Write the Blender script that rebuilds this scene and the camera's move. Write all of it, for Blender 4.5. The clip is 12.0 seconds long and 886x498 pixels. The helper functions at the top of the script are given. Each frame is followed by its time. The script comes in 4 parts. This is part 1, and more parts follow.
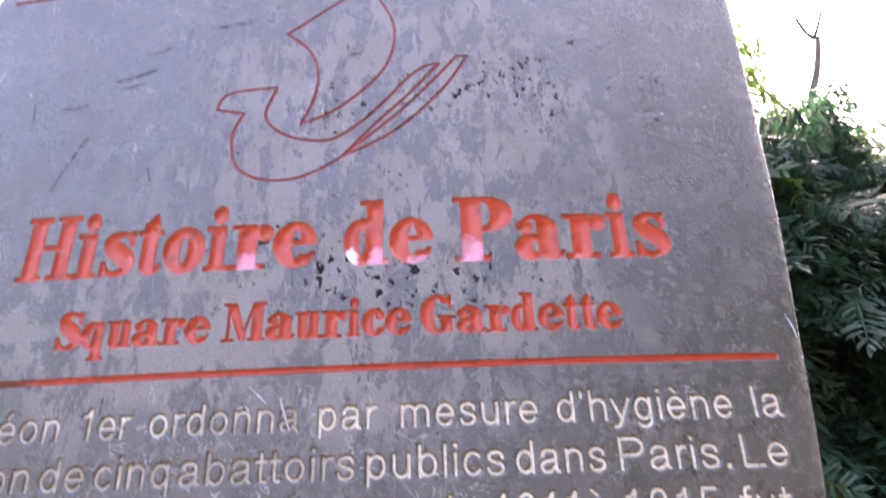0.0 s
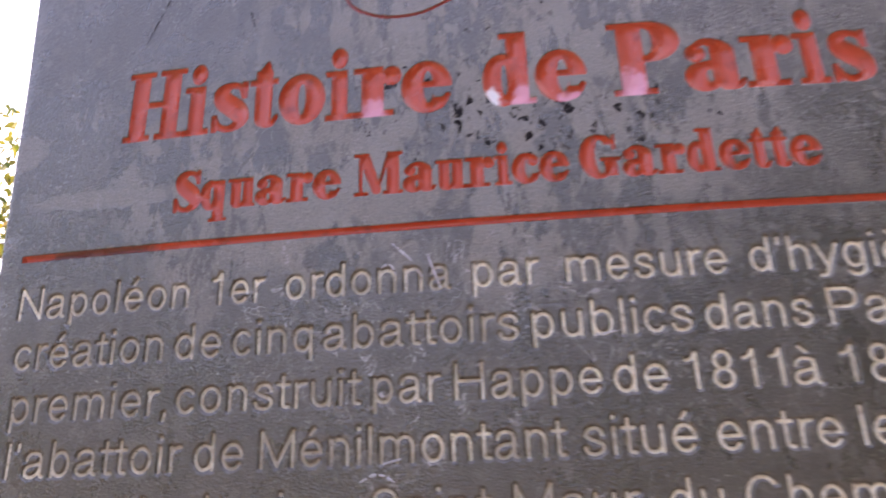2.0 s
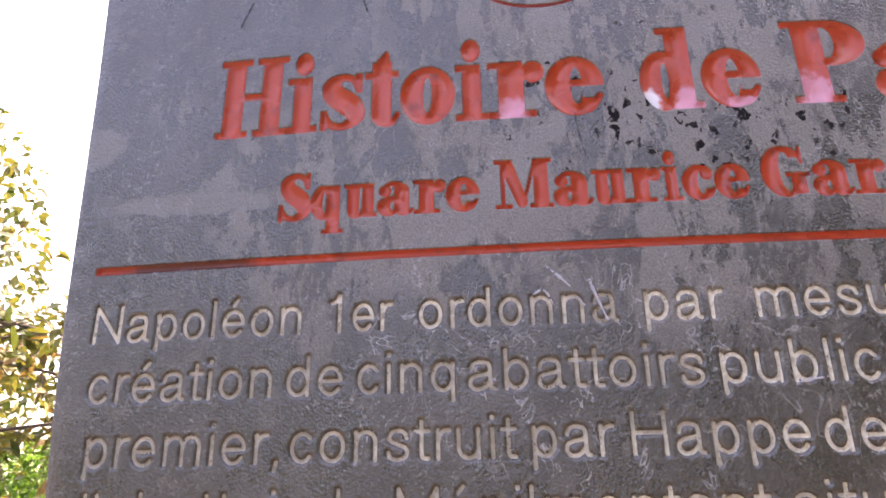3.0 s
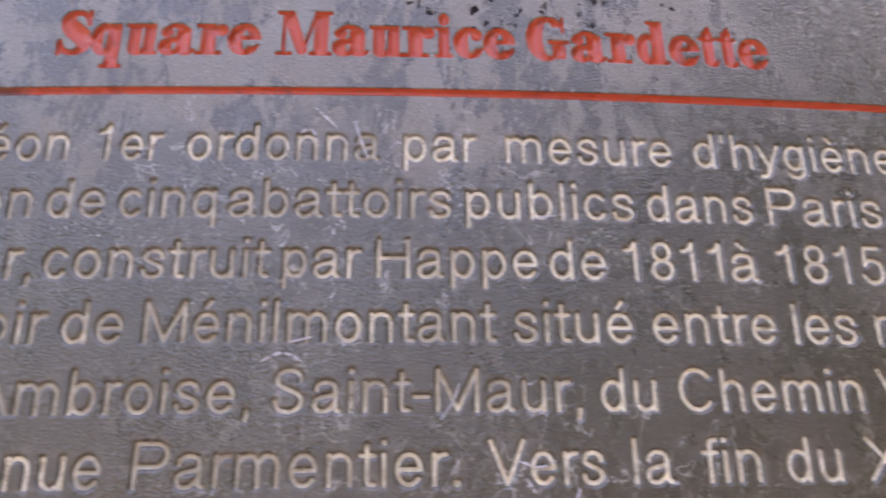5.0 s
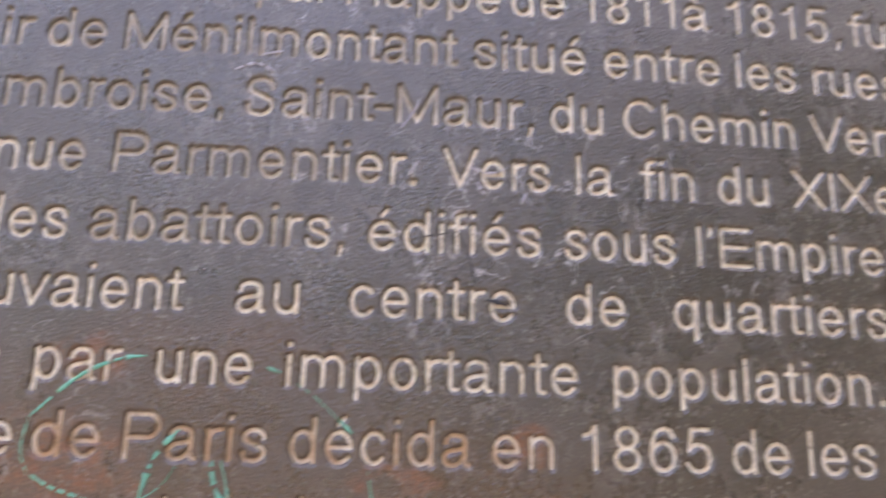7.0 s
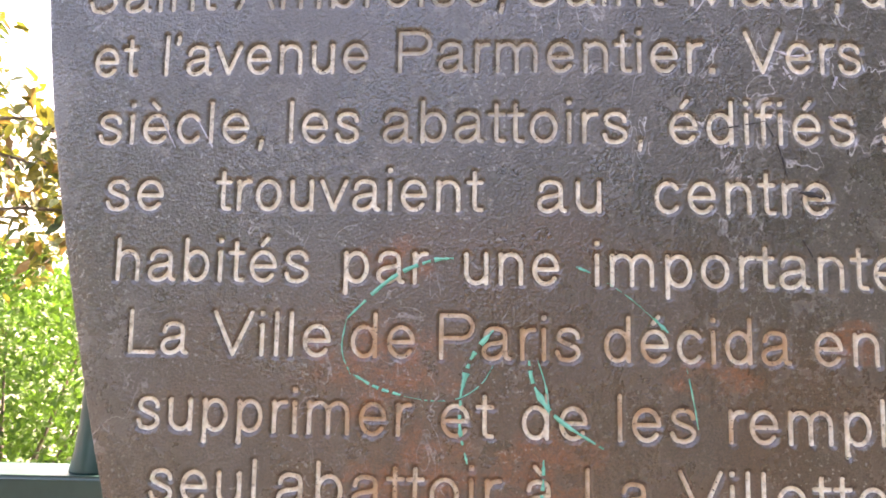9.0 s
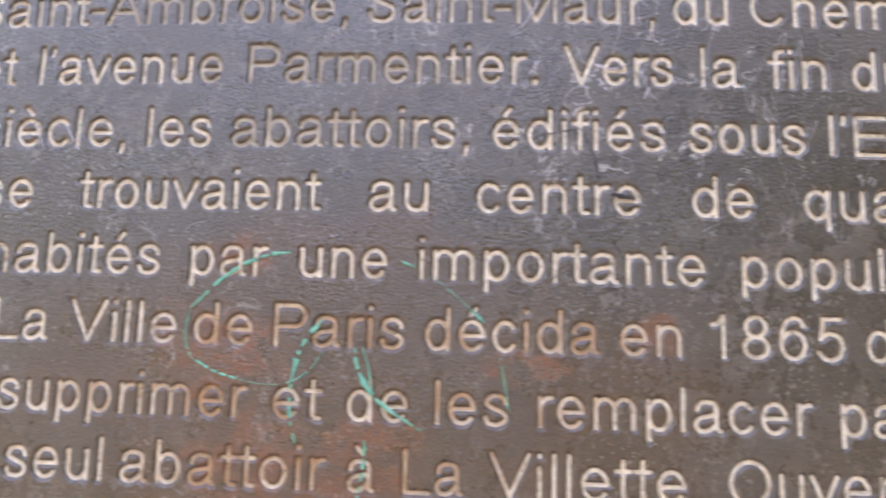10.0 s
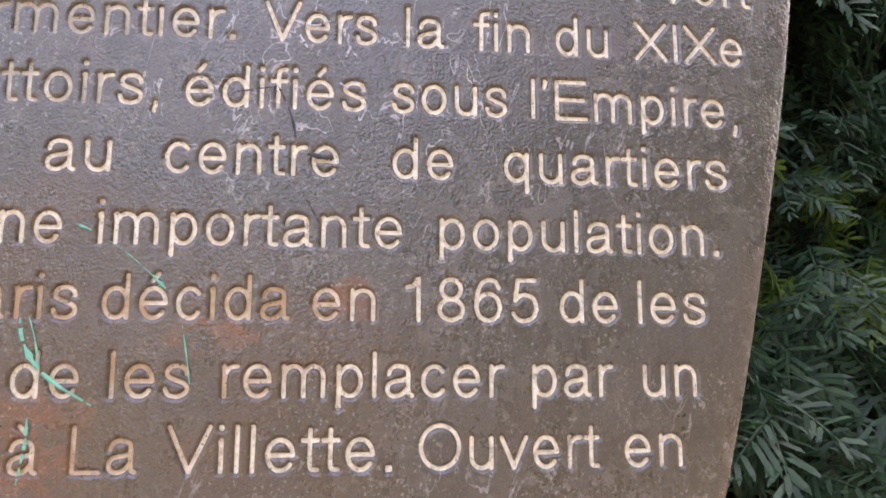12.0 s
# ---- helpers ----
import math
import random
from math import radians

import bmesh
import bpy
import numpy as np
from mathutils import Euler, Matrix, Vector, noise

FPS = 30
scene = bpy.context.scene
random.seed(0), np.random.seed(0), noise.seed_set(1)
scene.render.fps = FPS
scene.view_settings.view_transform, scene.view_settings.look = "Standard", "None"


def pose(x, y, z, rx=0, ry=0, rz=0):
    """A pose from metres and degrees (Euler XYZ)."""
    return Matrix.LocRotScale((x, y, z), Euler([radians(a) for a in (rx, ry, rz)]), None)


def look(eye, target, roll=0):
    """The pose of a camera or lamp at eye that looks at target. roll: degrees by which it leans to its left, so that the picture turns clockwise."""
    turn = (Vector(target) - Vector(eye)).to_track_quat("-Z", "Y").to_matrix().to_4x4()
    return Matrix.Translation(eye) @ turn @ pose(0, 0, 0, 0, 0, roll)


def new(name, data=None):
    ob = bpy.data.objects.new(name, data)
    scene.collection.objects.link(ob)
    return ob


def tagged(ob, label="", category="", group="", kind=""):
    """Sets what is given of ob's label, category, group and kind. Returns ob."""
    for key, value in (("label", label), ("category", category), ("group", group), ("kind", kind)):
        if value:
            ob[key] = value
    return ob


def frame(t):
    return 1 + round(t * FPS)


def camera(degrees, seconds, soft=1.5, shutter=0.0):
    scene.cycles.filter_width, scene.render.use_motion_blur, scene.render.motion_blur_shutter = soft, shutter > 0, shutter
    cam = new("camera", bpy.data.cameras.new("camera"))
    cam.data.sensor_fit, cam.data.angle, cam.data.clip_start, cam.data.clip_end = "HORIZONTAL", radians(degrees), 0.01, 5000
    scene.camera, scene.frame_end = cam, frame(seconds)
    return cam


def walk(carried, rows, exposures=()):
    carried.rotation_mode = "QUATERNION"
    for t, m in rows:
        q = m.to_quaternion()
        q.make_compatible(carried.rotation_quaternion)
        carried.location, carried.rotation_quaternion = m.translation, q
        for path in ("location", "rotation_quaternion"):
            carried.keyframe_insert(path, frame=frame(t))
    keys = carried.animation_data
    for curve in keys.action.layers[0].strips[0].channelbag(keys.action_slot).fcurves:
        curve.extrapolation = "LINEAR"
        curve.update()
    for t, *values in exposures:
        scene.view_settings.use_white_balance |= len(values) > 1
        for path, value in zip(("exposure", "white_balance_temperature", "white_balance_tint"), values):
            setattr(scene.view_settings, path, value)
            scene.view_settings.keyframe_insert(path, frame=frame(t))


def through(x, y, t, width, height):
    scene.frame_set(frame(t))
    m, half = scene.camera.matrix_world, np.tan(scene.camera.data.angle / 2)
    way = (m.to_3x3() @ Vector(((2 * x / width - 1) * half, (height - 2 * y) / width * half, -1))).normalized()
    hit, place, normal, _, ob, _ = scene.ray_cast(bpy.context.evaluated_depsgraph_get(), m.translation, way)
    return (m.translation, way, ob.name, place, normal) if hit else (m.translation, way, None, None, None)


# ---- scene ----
cam = camera(65.092, 12.0, soft=1.7, shutter=0.35)
PATH = [
    (0, (0.0584, 0.0702, 1.6362), (0.0505, 0.9707, 2.0708), -2.15),
    (0.5, (0.0594, 0.0653, 1.6398), (0.0031, 0.9210, 2.1542), -2.48),
    (1, (0.0555, 0.0631, 1.6302), (-0.0357, 0.9289, 2.1223), -1.62),
    (1.5, (0.0570, 0.0749, 1.5999), (-0.0167, 0.9818, 2.0147), -2.24),
    (2, (0.0048, 0.1240, 1.6251), (-0.0851, 1.0665, 1.9470), -2.11),
    (2.2, (-0.0162, 0.1396, 1.6298), (-0.1153, 1.0841, 1.9431), -1.76),
    (2.5, (-0.0486, 0.1558, 1.6365), (-0.1472, 1.0992, 1.9531), -1.15),
    (2.7, (-0.0640, 0.1589, 1.6488), (-0.1504, 1.0949, 1.9900), -0.98),
    (4.3, (-0.0742, 0.1657, 1.5969), (-0.0917, 1.1172, 1.9041), -0.80),
    (4.5, (-0.0586, 0.1601, 1.5933), (-0.0747, 1.1162, 1.8859), -0.74),
    (5, (-0.0097, 0.1665, 1.5881), (0.0436, 1.1166, 1.8955), -0.61),
    (5.5, (0.0346, 0.1624, 1.5850), (0.1251, 1.1118, 1.8858), -0.39),
    (6, (0.0596, 0.1589, 1.5759), (0.1880, 1.1071, 1.8666), -0.54),
    (6.3, (0.0641, 0.1596, 1.5553), (0.1943, 1.1087, 1.8422), -0.22),
    (6.5, (0.0560, 0.1595, 1.5379), (0.1887, 1.1122, 1.8114), 0.10),
    (7, (0.0051, 0.1698, 1.5002), (0.0657, 1.1413, 1.7294), 1.69),
    (7.3, (-0.0317, 0.1789, 1.5026), (-0.0109, 1.1626, 1.6815), 2.37),
    (7.5, (-0.0631, 0.1871, 1.4955), (-0.0373, 1.1700, 1.6779), 2.18),
    (9.3, (-0.0791, 0.1777, 1.4902), (-0.1235, 1.1699, 1.6061), 1.32),
    (9.5, (-0.0680, 0.1702, 1.4891), (-0.1195, 1.1596, 1.6245), 1.67),
    (10, (-0.0128, 0.1664, 1.4793), (-0.0590, 1.1534, 1.6333), 1.63),
    (10.2, (0.0126, 0.1717, 1.4801), (-0.0242, 1.1591, 1.6340), 1.33),
    (10.5, (0.0398, 0.1793, 1.4827), (0.0464, 1.1669, 1.6400), 0.67),
    (11, (0.0541, 0.1815, 1.4735), (0.0984, 1.1665, 1.6400), 0.56),
    (11.5, (0.0696, 0.1866, 1.4755), (0.1392, 1.1718, 1.6323), 0.49),
    (12, (0.0658, 0.1773, 1.4685), (0.1470, 1.1616, 1.6255), 0.13),
]
EXPOSURES = [(0.0, 3.9, 7000, 31), (0.5, 3.58, 7000, 30), (1.0, 3.26, 7100, 31), (1.5, 3.12, 7300, 30), (2.0, 3.18, 7700, 30), (2.5, 3.26, 7600, 30), (4.5, 3.40, 7800, 28), (5.5, 3.58, 7700, 28), (6.5, 3.55, 7900, 29), (7.5, 3.62, 8100, 27), (9.5, 3.76, 7800, 25), (11.0, 3.85, 8200, 27), (12.0, 3.92, 8300, 27)]
walk(cam, [(t, look(eye, target, roll)) for t, eye, target, roll in PATH], exposures=EXPOSURES)

# ---- world, sun, exposure ----
SUN_WAY = Vector((0.34, 0.66, 0.67)).normalized()
world = bpy.data.worlds.new("sky")
scene.world = world
world.use_nodes = True
wn = world.node_tree
sky = wn.nodes.new("ShaderNodeTexSky")
sky.sky_type = "NISHITA"
sky.sun_disc = False
sky.sun_elevation = math.asin(SUN_WAY.z)
sky.sun_rotation = math.atan2(SUN_WAY.x, SUN_WAY.y)
sky.air_density, sky.dust_density, sky.ozone_density = 0.8, 6.5, 0.4
wn.nodes["Background"].inputs[1].default_value = 0.15
wn.links.new(sky.outputs[0], wn.nodes["Background"].inputs[0])
sun = new("sun", bpy.data.lights.new("sun", "SUN"))
sun.data.energy, sun.data.angle, sun.data.color = 3.6, radians(0.55), (1.0, 0.95, 0.87)
sun.matrix_world = look(SUN_WAY * 50, (0, 0, 0))


# ---- materials ----
def material(name, colour, rough=0.5, metal=0.0):
    m = bpy.data.materials.new(name)
    m.use_nodes = True
    b = m.node_tree.nodes["Principled BSDF"]
    b.inputs["Base Color"].default_value = (*colour, 1)
    b.inputs["Roughness"].default_value = rough
    b.inputs["Metallic"].default_value = metal
    return m, m.node_tree, b


class Nodes:
    """Short hand for wiring procedural textures in object space."""

    def __init__(self, tree):
        self.t = tree
        self.co = tree.nodes.new("ShaderNodeTexCoord").outputs["Object"]

    def link(self, a, b):
        self.t.links.new(a, b)

    def scaled(self, sx, sy, sz):
        n = self.t.nodes.new("ShaderNodeMapping")
        n.inputs["Scale"].default_value = (sx, sy, sz)
        self.link(self.co, n.inputs["Vector"])
        return n.outputs[0]

    def noise(self, scale, detail=4.0, rough=0.55, at=None, distort=0.0):
        n = self.t.nodes.new("ShaderNodeTexNoise")
        n.inputs["Scale"].default_value = scale
        n.inputs["Detail"].default_value = detail
        n.inputs["Roughness"].default_value = rough
        n.inputs["Distortion"].default_value = distort
        self.link(at or self.co, n.inputs["Vector"])
        return n.outputs["Fac"]

    def ramp(self, value, lo, hi, a=0.0, b=1.0):
        n = self.t.nodes.new("ShaderNodeMapRange")
        n.interpolation_type = "SMOOTHSTEP"
        for i, v in zip(range(1, 5), (lo, hi, a, b)):
            n.inputs[i].default_value = v
        self.link(value, n.inputs[0])
        return n.outputs[0]

    def math(self, op, a, b):
        n = self.t.nodes.new("ShaderNodeMath")
        n.operation = op
        for i, v in enumerate((a, b)):
            if isinstance(v, (int, float)):
                n.inputs[i].default_value = v
            else:
                self.link(v, n.inputs[i])
        return n.outputs[0]

    def mix(self, fac, a, b):
        n = self.t.nodes.new("ShaderNodeMix")
        n.data_type = "RGBA"
        for i, v in ((0, fac), (6, a), (7, b)):
            if isinstance(v, (int, float)):
                n.inputs[i].default_value = v
            elif isinstance(v, tuple):
                n.inputs[i].default_value = (*v, 1)
            else:
                self.link(v, n.inputs[i])
        return n.outputs[2]

    def spot(self, x, z, rx, rz, wobble=0.35, scale=60.0):
        """A blot round (x, z) on the blade, with a ragged rim: 1 inside, 0 outside."""
        m = self.t.nodes.new("ShaderNodeMapping")
        m.vector_type = "TEXTURE"
        m.inputs["Location"].default_value = (x, 0.42, z)
        m.inputs["Scale"].default_value = (rx, 1.0, rz)
        self.link(self.co, m.inputs["Vector"])
        d = self.t.nodes.new("ShaderNodeVectorMath")
        d.operation = "LENGTH"
        self.link(m.outputs[0], d.inputs[0])
        n = self.math("MULTIPLY", self.math("SUBTRACT", self.noise(scale, 5), 0.5), wobble * 4)
        return self.ramp(self.math("ADD", d.outputs["Value"], n), 1.0, 0.55)

    def bump(self, bsdf, height, strength, distance):
        n = self.t.nodes.new("ShaderNodeBump")
        n.inputs["Strength"].default_value = strength
        n.inputs["Distance"].default_value = distance
        self.link(height, n.inputs["Height"])
        self.link(n.outputs[0], bsdf.inputs["Normal"])


def blade_paint():
    m, t, b = material("blade_paint", (0.06, 0.05, 0.047), 0.35)
    b.inputs["Specular IOR Level"].default_value = 1.0
    n = Nodes(t)
    cast = n.noise(900, 2)
    cloud = n.noise(9, 5, 0.6)
    base = n.mix(cloud, (0.048, 0.037, 0.030), (0.078, 0.060, 0.048))
    # worn, matted field in the upper half: pale runs and scabs
    field = n.math("MAXIMUM", n.spot(0.015, 1.89, 0.16, 0.15, 0.5, 14), n.spot(-0.02, 1.77, 0.24, 0.09, 0.5, 18))
    runs = n.noise(1.0, 8, 0.72, n.scaled(70, 70, 30), 0.25)
    worn = n.math("MULTIPLY", n.ramp(runs, 0.465, 0.53), n.math("ADD", n.math("MULTIPLY", field, 0.75), 0.12))
    flakes = n.ramp(n.noise(1.0, 6, 0.65, n.scaled(38, 38, 26), 0.5), 0.56, 0.62, 0.0, 0.26)
    worn = n.math("MAXIMUM", worn, flakes)
    mottle = n.math("MULTIPLY", n.ramp(n.noise(170, 5, 0.7), 0.50, 0.62), n.ramp(n.noise(18, 4), 0.40, 0.62, 0.06, 0.42))
    worn = n.math("MAXIMUM", worn, mottle)
    for x, z, rx, rz in ((-0.243, 1.80, 0.013, 0.013), (-0.195, 1.768, 0.045, 0.007), (-0.05, 1.755, 0.02, 0.03)):
        worn = n.math("MAXIMUM", worn, n.math("MULTIPLY", n.spot(x, z, rx, rz, 0.3, 90), 0.8))
    base = n.mix(worn, base, (0.215, 0.186, 0.168))
    # rust coming through lower down
    rust = None
    for x, z, rx, rz in ((-0.106, 1.480, 0.030, 0.022), (-0.092, 1.443, 0.030, 0.022), (-0.050, 1.446, 0.022, 0.014),
                         (0.052, 1.489, 0.012, 0.008), (0.005, 1.478, 0.022, 0.008), (-0.055, 1.43, 0.03, 0.014), (-0.103, 1.515, 0.016, 0.010)):
        s = n.spot(x, z, rx, rz, 0.5, 70)
        rust = s if rust is None else n.math("MAXIMUM", rust, s)
    rust = n.math("MULTIPLY", rust, n.ramp(n.noise(120, 4), 0.36, 0.60, 0.08, 0.9))
    rust = n.math("MULTIPLY", rust, n.ramp(n.noise(420, 4, 0.7), 0.38, 0.56, 0.35, 1.0))
    wash = n.math("MULTIPLY", n.spot(-0.055, 1.465, 0.15, 0.085, 0.35, 12), n.ramp(n.noise(35, 5), 0.3, 0.7, 0.25, 0.75))
    base = n.mix(wash, base, (0.098, 0.050, 0.028))
    base = n.mix(rust, base, (0.20, 0.066, 0.020))
    # black chips where the paint has popped off, in clusters
    pits = n.ramp(n.noise(1.0, 2.5, 0.55, n.scaled(240, 240, 190), 0.4), 0.60, 0.615)
    where = None
    for x, z, rx, rz, k in ((0.03, 1.785, 0.10, 0.030, 1.0), (0.125, 1.925, 0.055, 0.050, 1.0), (0.0, 1.90, 0.14, 0.09, 0.75), (-0.03, 1.81, 0.05, 0.03, 0.9), (0.19, 1.91, 0.02, 0.03, 0.9)):
        q = n.math("MULTIPLY", n.spot(x, z, rx, rz, 0.6, 45), k)
        where = q if where is None else n.math("MAXIMUM", where, q)
    pits = n.math("MULTIPLY", pits, n.ramp(n.math("MULTIPLY", where, n.noise(55, 3)), 0.40, 0.50))
    base = n.mix(pits, base, (0.012, 0.010, 0.014))
    # fine pale scuffs: thin crooked lines in patches, thickest in the middle of the text
    hair = n.ramp(n.math("ABSOLUTE", n.math("SUBTRACT", n.noise(1.0, 3, 0.6, n.scaled(60, 60, 40), 0.8), 0.5), 0.0), 0.011, 0.004)
    patch = n.math("MAXIMUM", n.ramp(n.noise(14, 3), 0.49, 0.63, 0.02, 0.65), n.math("MAXIMUM", n.spot(0.05, 1.575, 0.09, 0.05, 0.5, 30), n.spot(-0.04, 1.69, 0.10, 0.05, 0.5, 30)))
    scuff = n.math("MULTIPLY", n.math("MULTIPLY", hair, patch), n.ramp(n.noise(90, 3), 0.40, 0.58, 0.0, 0.8))
    base = n.mix(scuff, base, (0.46, 0.43, 0.44))
    # pale grit
    grit = n.math("MULTIPLY", n.ramp(n.noise(640, 2), 0.60, 0.68), n.ramp(n.noise(30, 4), 0.40, 0.64, 0.05, 0.55))
    base = n.mix(grit, base, (0.34, 0.32, 0.30))
    base = n.mix(n.ramp(n.noise(1500, 2), 0.36, 0.58, 0.45, 0.0), base, (0.016, 0.013, 0.012))
    n.link(base, b.inputs["Base Color"])
    rough = n.math("ADD", n.ramp(n.noise(22, 6, 0.65), 0.35, 0.65, 0.17, 0.36), n.math("MULTIPLY", worn, 0.22))
    rough = n.math("ADD", rough, n.math("MULTIPLY", rust, 0.2))
    rough = n.math("ADD", rough, n.math("MULTIPLY", pits, 0.4))
    n.link(rough, b.inputs["Roughness"])
    n.link(n.ramp(pits, 0.0, 1.0, 1.0, 0.1), b.inputs["Specular IOR Level"])
    h = n.math("ADD", n.math("MULTIPLY", cast, 0.75), n.math("MULTIPLY", n.noise(40, 2), 0.15))
    h = n.math("SUBTRACT", h, n.math("ADD", n.math("MULTIPLY", worn, 0.18), n.math("MULTIPLY", pits, 0.8)))
    n.bump(b, h, 0.7, 0.0009)
    return m


def groove_paint():
    m, t, b = material("groove_paint", (0.42, 0.34, 0.26), 0.3)
    n = Nodes(t)
    gold = n.mix(n.ramp(n.noise(420, 3), 0.4, 0.6), (0.80, 0.73, 0.62), (0.66, 0.565, 0.44))
    tarnish = n.math("MULTIPLY", n.spot(-0.05, 1.465, 0.12, 0.05, 0.5, 20), n.ramp(n.noise(50, 4), 0.35, 0.62, 0.1, 0.85))
    gold = n.mix(tarnish, gold, (0.40, 0.22, 0.11))
    # rubbed dull where hands reach, most in the first lines, and flecked with small dark holes all over
    rubbed = None
    for x, z, rx, rz, k in ((-0.12, 1.672, 0.17, 0.062, 0.62), (-0.08, 1.625, 0.15, 0.035, 0.65), (-0.06, 1.585, 0.08, 0.022, 0.65), (-0.065, 1.563, 0.055, 0.014, 0.6), (0.03, 1.638, 0.03, 0.02, 0.4)):
        q = n.math("MULTIPLY", n.spot(x, z, rx, rz, 0.5, 14), k)
        rubbed = q if rubbed is None else n.math("MAXIMUM", rubbed, q)
    wear = n.math("MAXIMUM", n.ramp(n.noise(220, 6, 0.7), 0.50, 0.72, 0.0, 0.8), n.math("MULTIPLY", rubbed, n.ramp(n.noise(75, 4), 0.28, 0.55, 0.35, 1.0)))
    gold = n.mix(wear, gold, (0.20, 0.16, 0.13))
    flecks = n.math("MULTIPLY", n.ramp(n.noise(1150, 2), 0.62, 0.68), n.ramp(n.noise(130, 3), 0.42, 0.56))
    gold = n.mix(flecks, gold, (0.05, 0.035, 0.028))
    n.link(gold, b.inputs["Base Color"])
    n.link(n.ramp(wear, 0.0, 1.0, 0.30, 0.22), b.inputs["Roughness"])
    n.bump(b, n.noise(420, 4), 0.7, 0.0009)
    return m


def red_paint(name, bright, worn_off):
    m, t, b = material(name, (0.5, 0.05, 0.03), 0.3)
    n = Nodes(t)
    wear = n.ramp(n.noise(90, 4), 0.55, 0.75)
    red = n.mix(wear, bright, worn_off)
    # pink paint that has run down over some letters, a small white spot, and a stretch of the rule worn to black
    for x, z, rx, rz in ((-0.056, 1.803, 0.009, 0.009), (0.019, 1.802, 0.008, 0.010), (0.071, 1.805, 0.010, 0.012), (0.042, 1.801, 0.010, 0.004)):
        red = n.mix(n.math("MULTIPLY", n.spot(x, z, rx, rz, 0.25, 220), 0.9), red, (0.70, 0.30, 0.40))
    red = n.mix(n.spot(0.003, 1.803, 0.005, 0.008, 0.25, 200), red, (0.78, 0.74, 0.78))
    red = n.mix(n.math("MULTIPLY", n.spot(-0.195, 1.7385, 0.035, 0.02, 0.4, 60), 0.75), red, (0.05, 0.02, 0.018))
    n.link(red, b.inputs["Base Color"])
    n.link(n.ramp(n.noise(40, 3), 0.4, 0.6, 0.2, 0.42), b.inputs["Roughness"])
    n.bump(b, n.noise(250, 3), 0.35, 0.0006)
    return m


def leaf_material(name, dark, light, through=0.4):
    m, t, b = material(name, dark, 0.5)
    b.inputs["Specular IOR Level"].default_value = 0.45
    n = Nodes(t)
    info = t.nodes.new("ShaderNodeObjectInfo")
    geo = t.nodes.new("ShaderNodeNewGeometry")
    r = n.math("FRACT", n.math("ADD", info.outputs["Random"], geo.outputs["Random Per Island"]), 0.0)
    colour = n.mix(r, dark, light)
    colour = n.mix(n.ramp(n.noise(90, 3), 0.4, 0.7, 0.0, 0.35), colour, tuple(c * 0.5 for c in dark))
    n.link(colour, b.inputs["Base Color"])
    tr = t.nodes.new("ShaderNodeBsdfTranslucent")
    n.link(colour, tr.inputs["Color"])
    mix = t.nodes.new("ShaderNodeMixShader")
    mix.inputs[0].default_value = through
    out = t.nodes["Material Output"]
    n.link(b.outputs[0], mix.inputs[1])
    n.link(tr.outputs[0], mix.inputs[2])
    n.link(mix.outputs[0], out.inputs["Surface"])
    return m


def rough_material(name, a, bcol, scale, rough=0.85, bump=0.5, dist=0.01):
    m, t, b = material(name, a, rough)
    n = Nodes(t)
    f = n.noise(scale, 6, 0.6)
    g = n.noise(scale * 0.13, 3)
    c = n.mix(n.ramp(f, 0.35, 0.65), a, bcol)
    c = n.mix(n.ramp(g, 0.4, 0.7, 0, 0.4), c, tuple(x * 0.55 for x in a))
    n.link(c, b.inputs["Base Color"])
    n.bump(b, f, bump, dist)
    return m


BLADE = blade_paint()
GROOVE = groove_paint()
RED = red_paint("red_paint", (0.50, 0.058, 0.022), (0.27, 0.033, 0.015))
RED_LINE = red_paint("thin_red_paint", (0.27, 0.03, 0.028), (0.045, 0.02, 0.02))
YEW = leaf_material("yew_needles", (0.014, 0.042, 0.024), (0.045, 0.110, 0.056), 0.3)
# young tips lower down; along the hedge top this colour paints in sunlight
YEW_TIP_AND_SUNLIT = leaf_material("yew_young_and_sunlit_needles", (0.06, 0.13, 0.022), (0.12, 0.20, 0.035), 0.35)
# almost black: the hedge's inner shade put into a colour
YEW_SHADE = rough_material("yew_inner_shade", (0.010, 0.014, 0.010), (0.022, 0.022, 0.014), 60, 0.95, 0.8, 0.03)
BARK = rough_material("bark", (0.07, 0.052, 0.04), (0.14, 0.11, 0.085), 40, 0.9, 0.8, 0.01)
LEAF = leaf_material("autumn_leaf", (0.028, 0.052, 0.010), (0.16, 0.145, 0.018), 0.32)
LEAF_BROWN = leaf_material("brown_leaf", (0.11, 0.07, 0.022), (0.20, 0.13, 0.03), 0.4)
BUSH = leaf_material("bush_leaf", (0.038, 0.100, 0.009), (0.125, 0.25, 0.026), 0.4)
FAR_GREEN = leaf_material("far_leaf", (0.05, 0.08, 0.02), (0.13, 0.15, 0.03), 0.35)
GREEN_PAINT = rough_material("green_paint", (0.012, 0.040, 0.034), (0.018, 0.052, 0.044), 25, 0.32, 0.15, 0.002)
GROUND = rough_material("ground", (0.05, 0.044, 0.037), (0.08, 0.07, 0.056), 30, 0.95, 0.6, 0.02)
CHALK = rough_material("chalk_green", (0.10, 0.40, 0.30), (0.18, 0.54, 0.42), 400, 0.8, 0.4, 0.0005)
PITCH = rough_material("bare_dark", (0.012, 0.011, 0.014), (0.03, 0.026, 0.03), 400, 0.5, 0.4, 0.0005)
DROPPING = rough_material("pale_smear", (0.42, 0.40, 0.46), (0.55, 0.53, 0.58), 300, 0.6, 0.4, 0.0005)


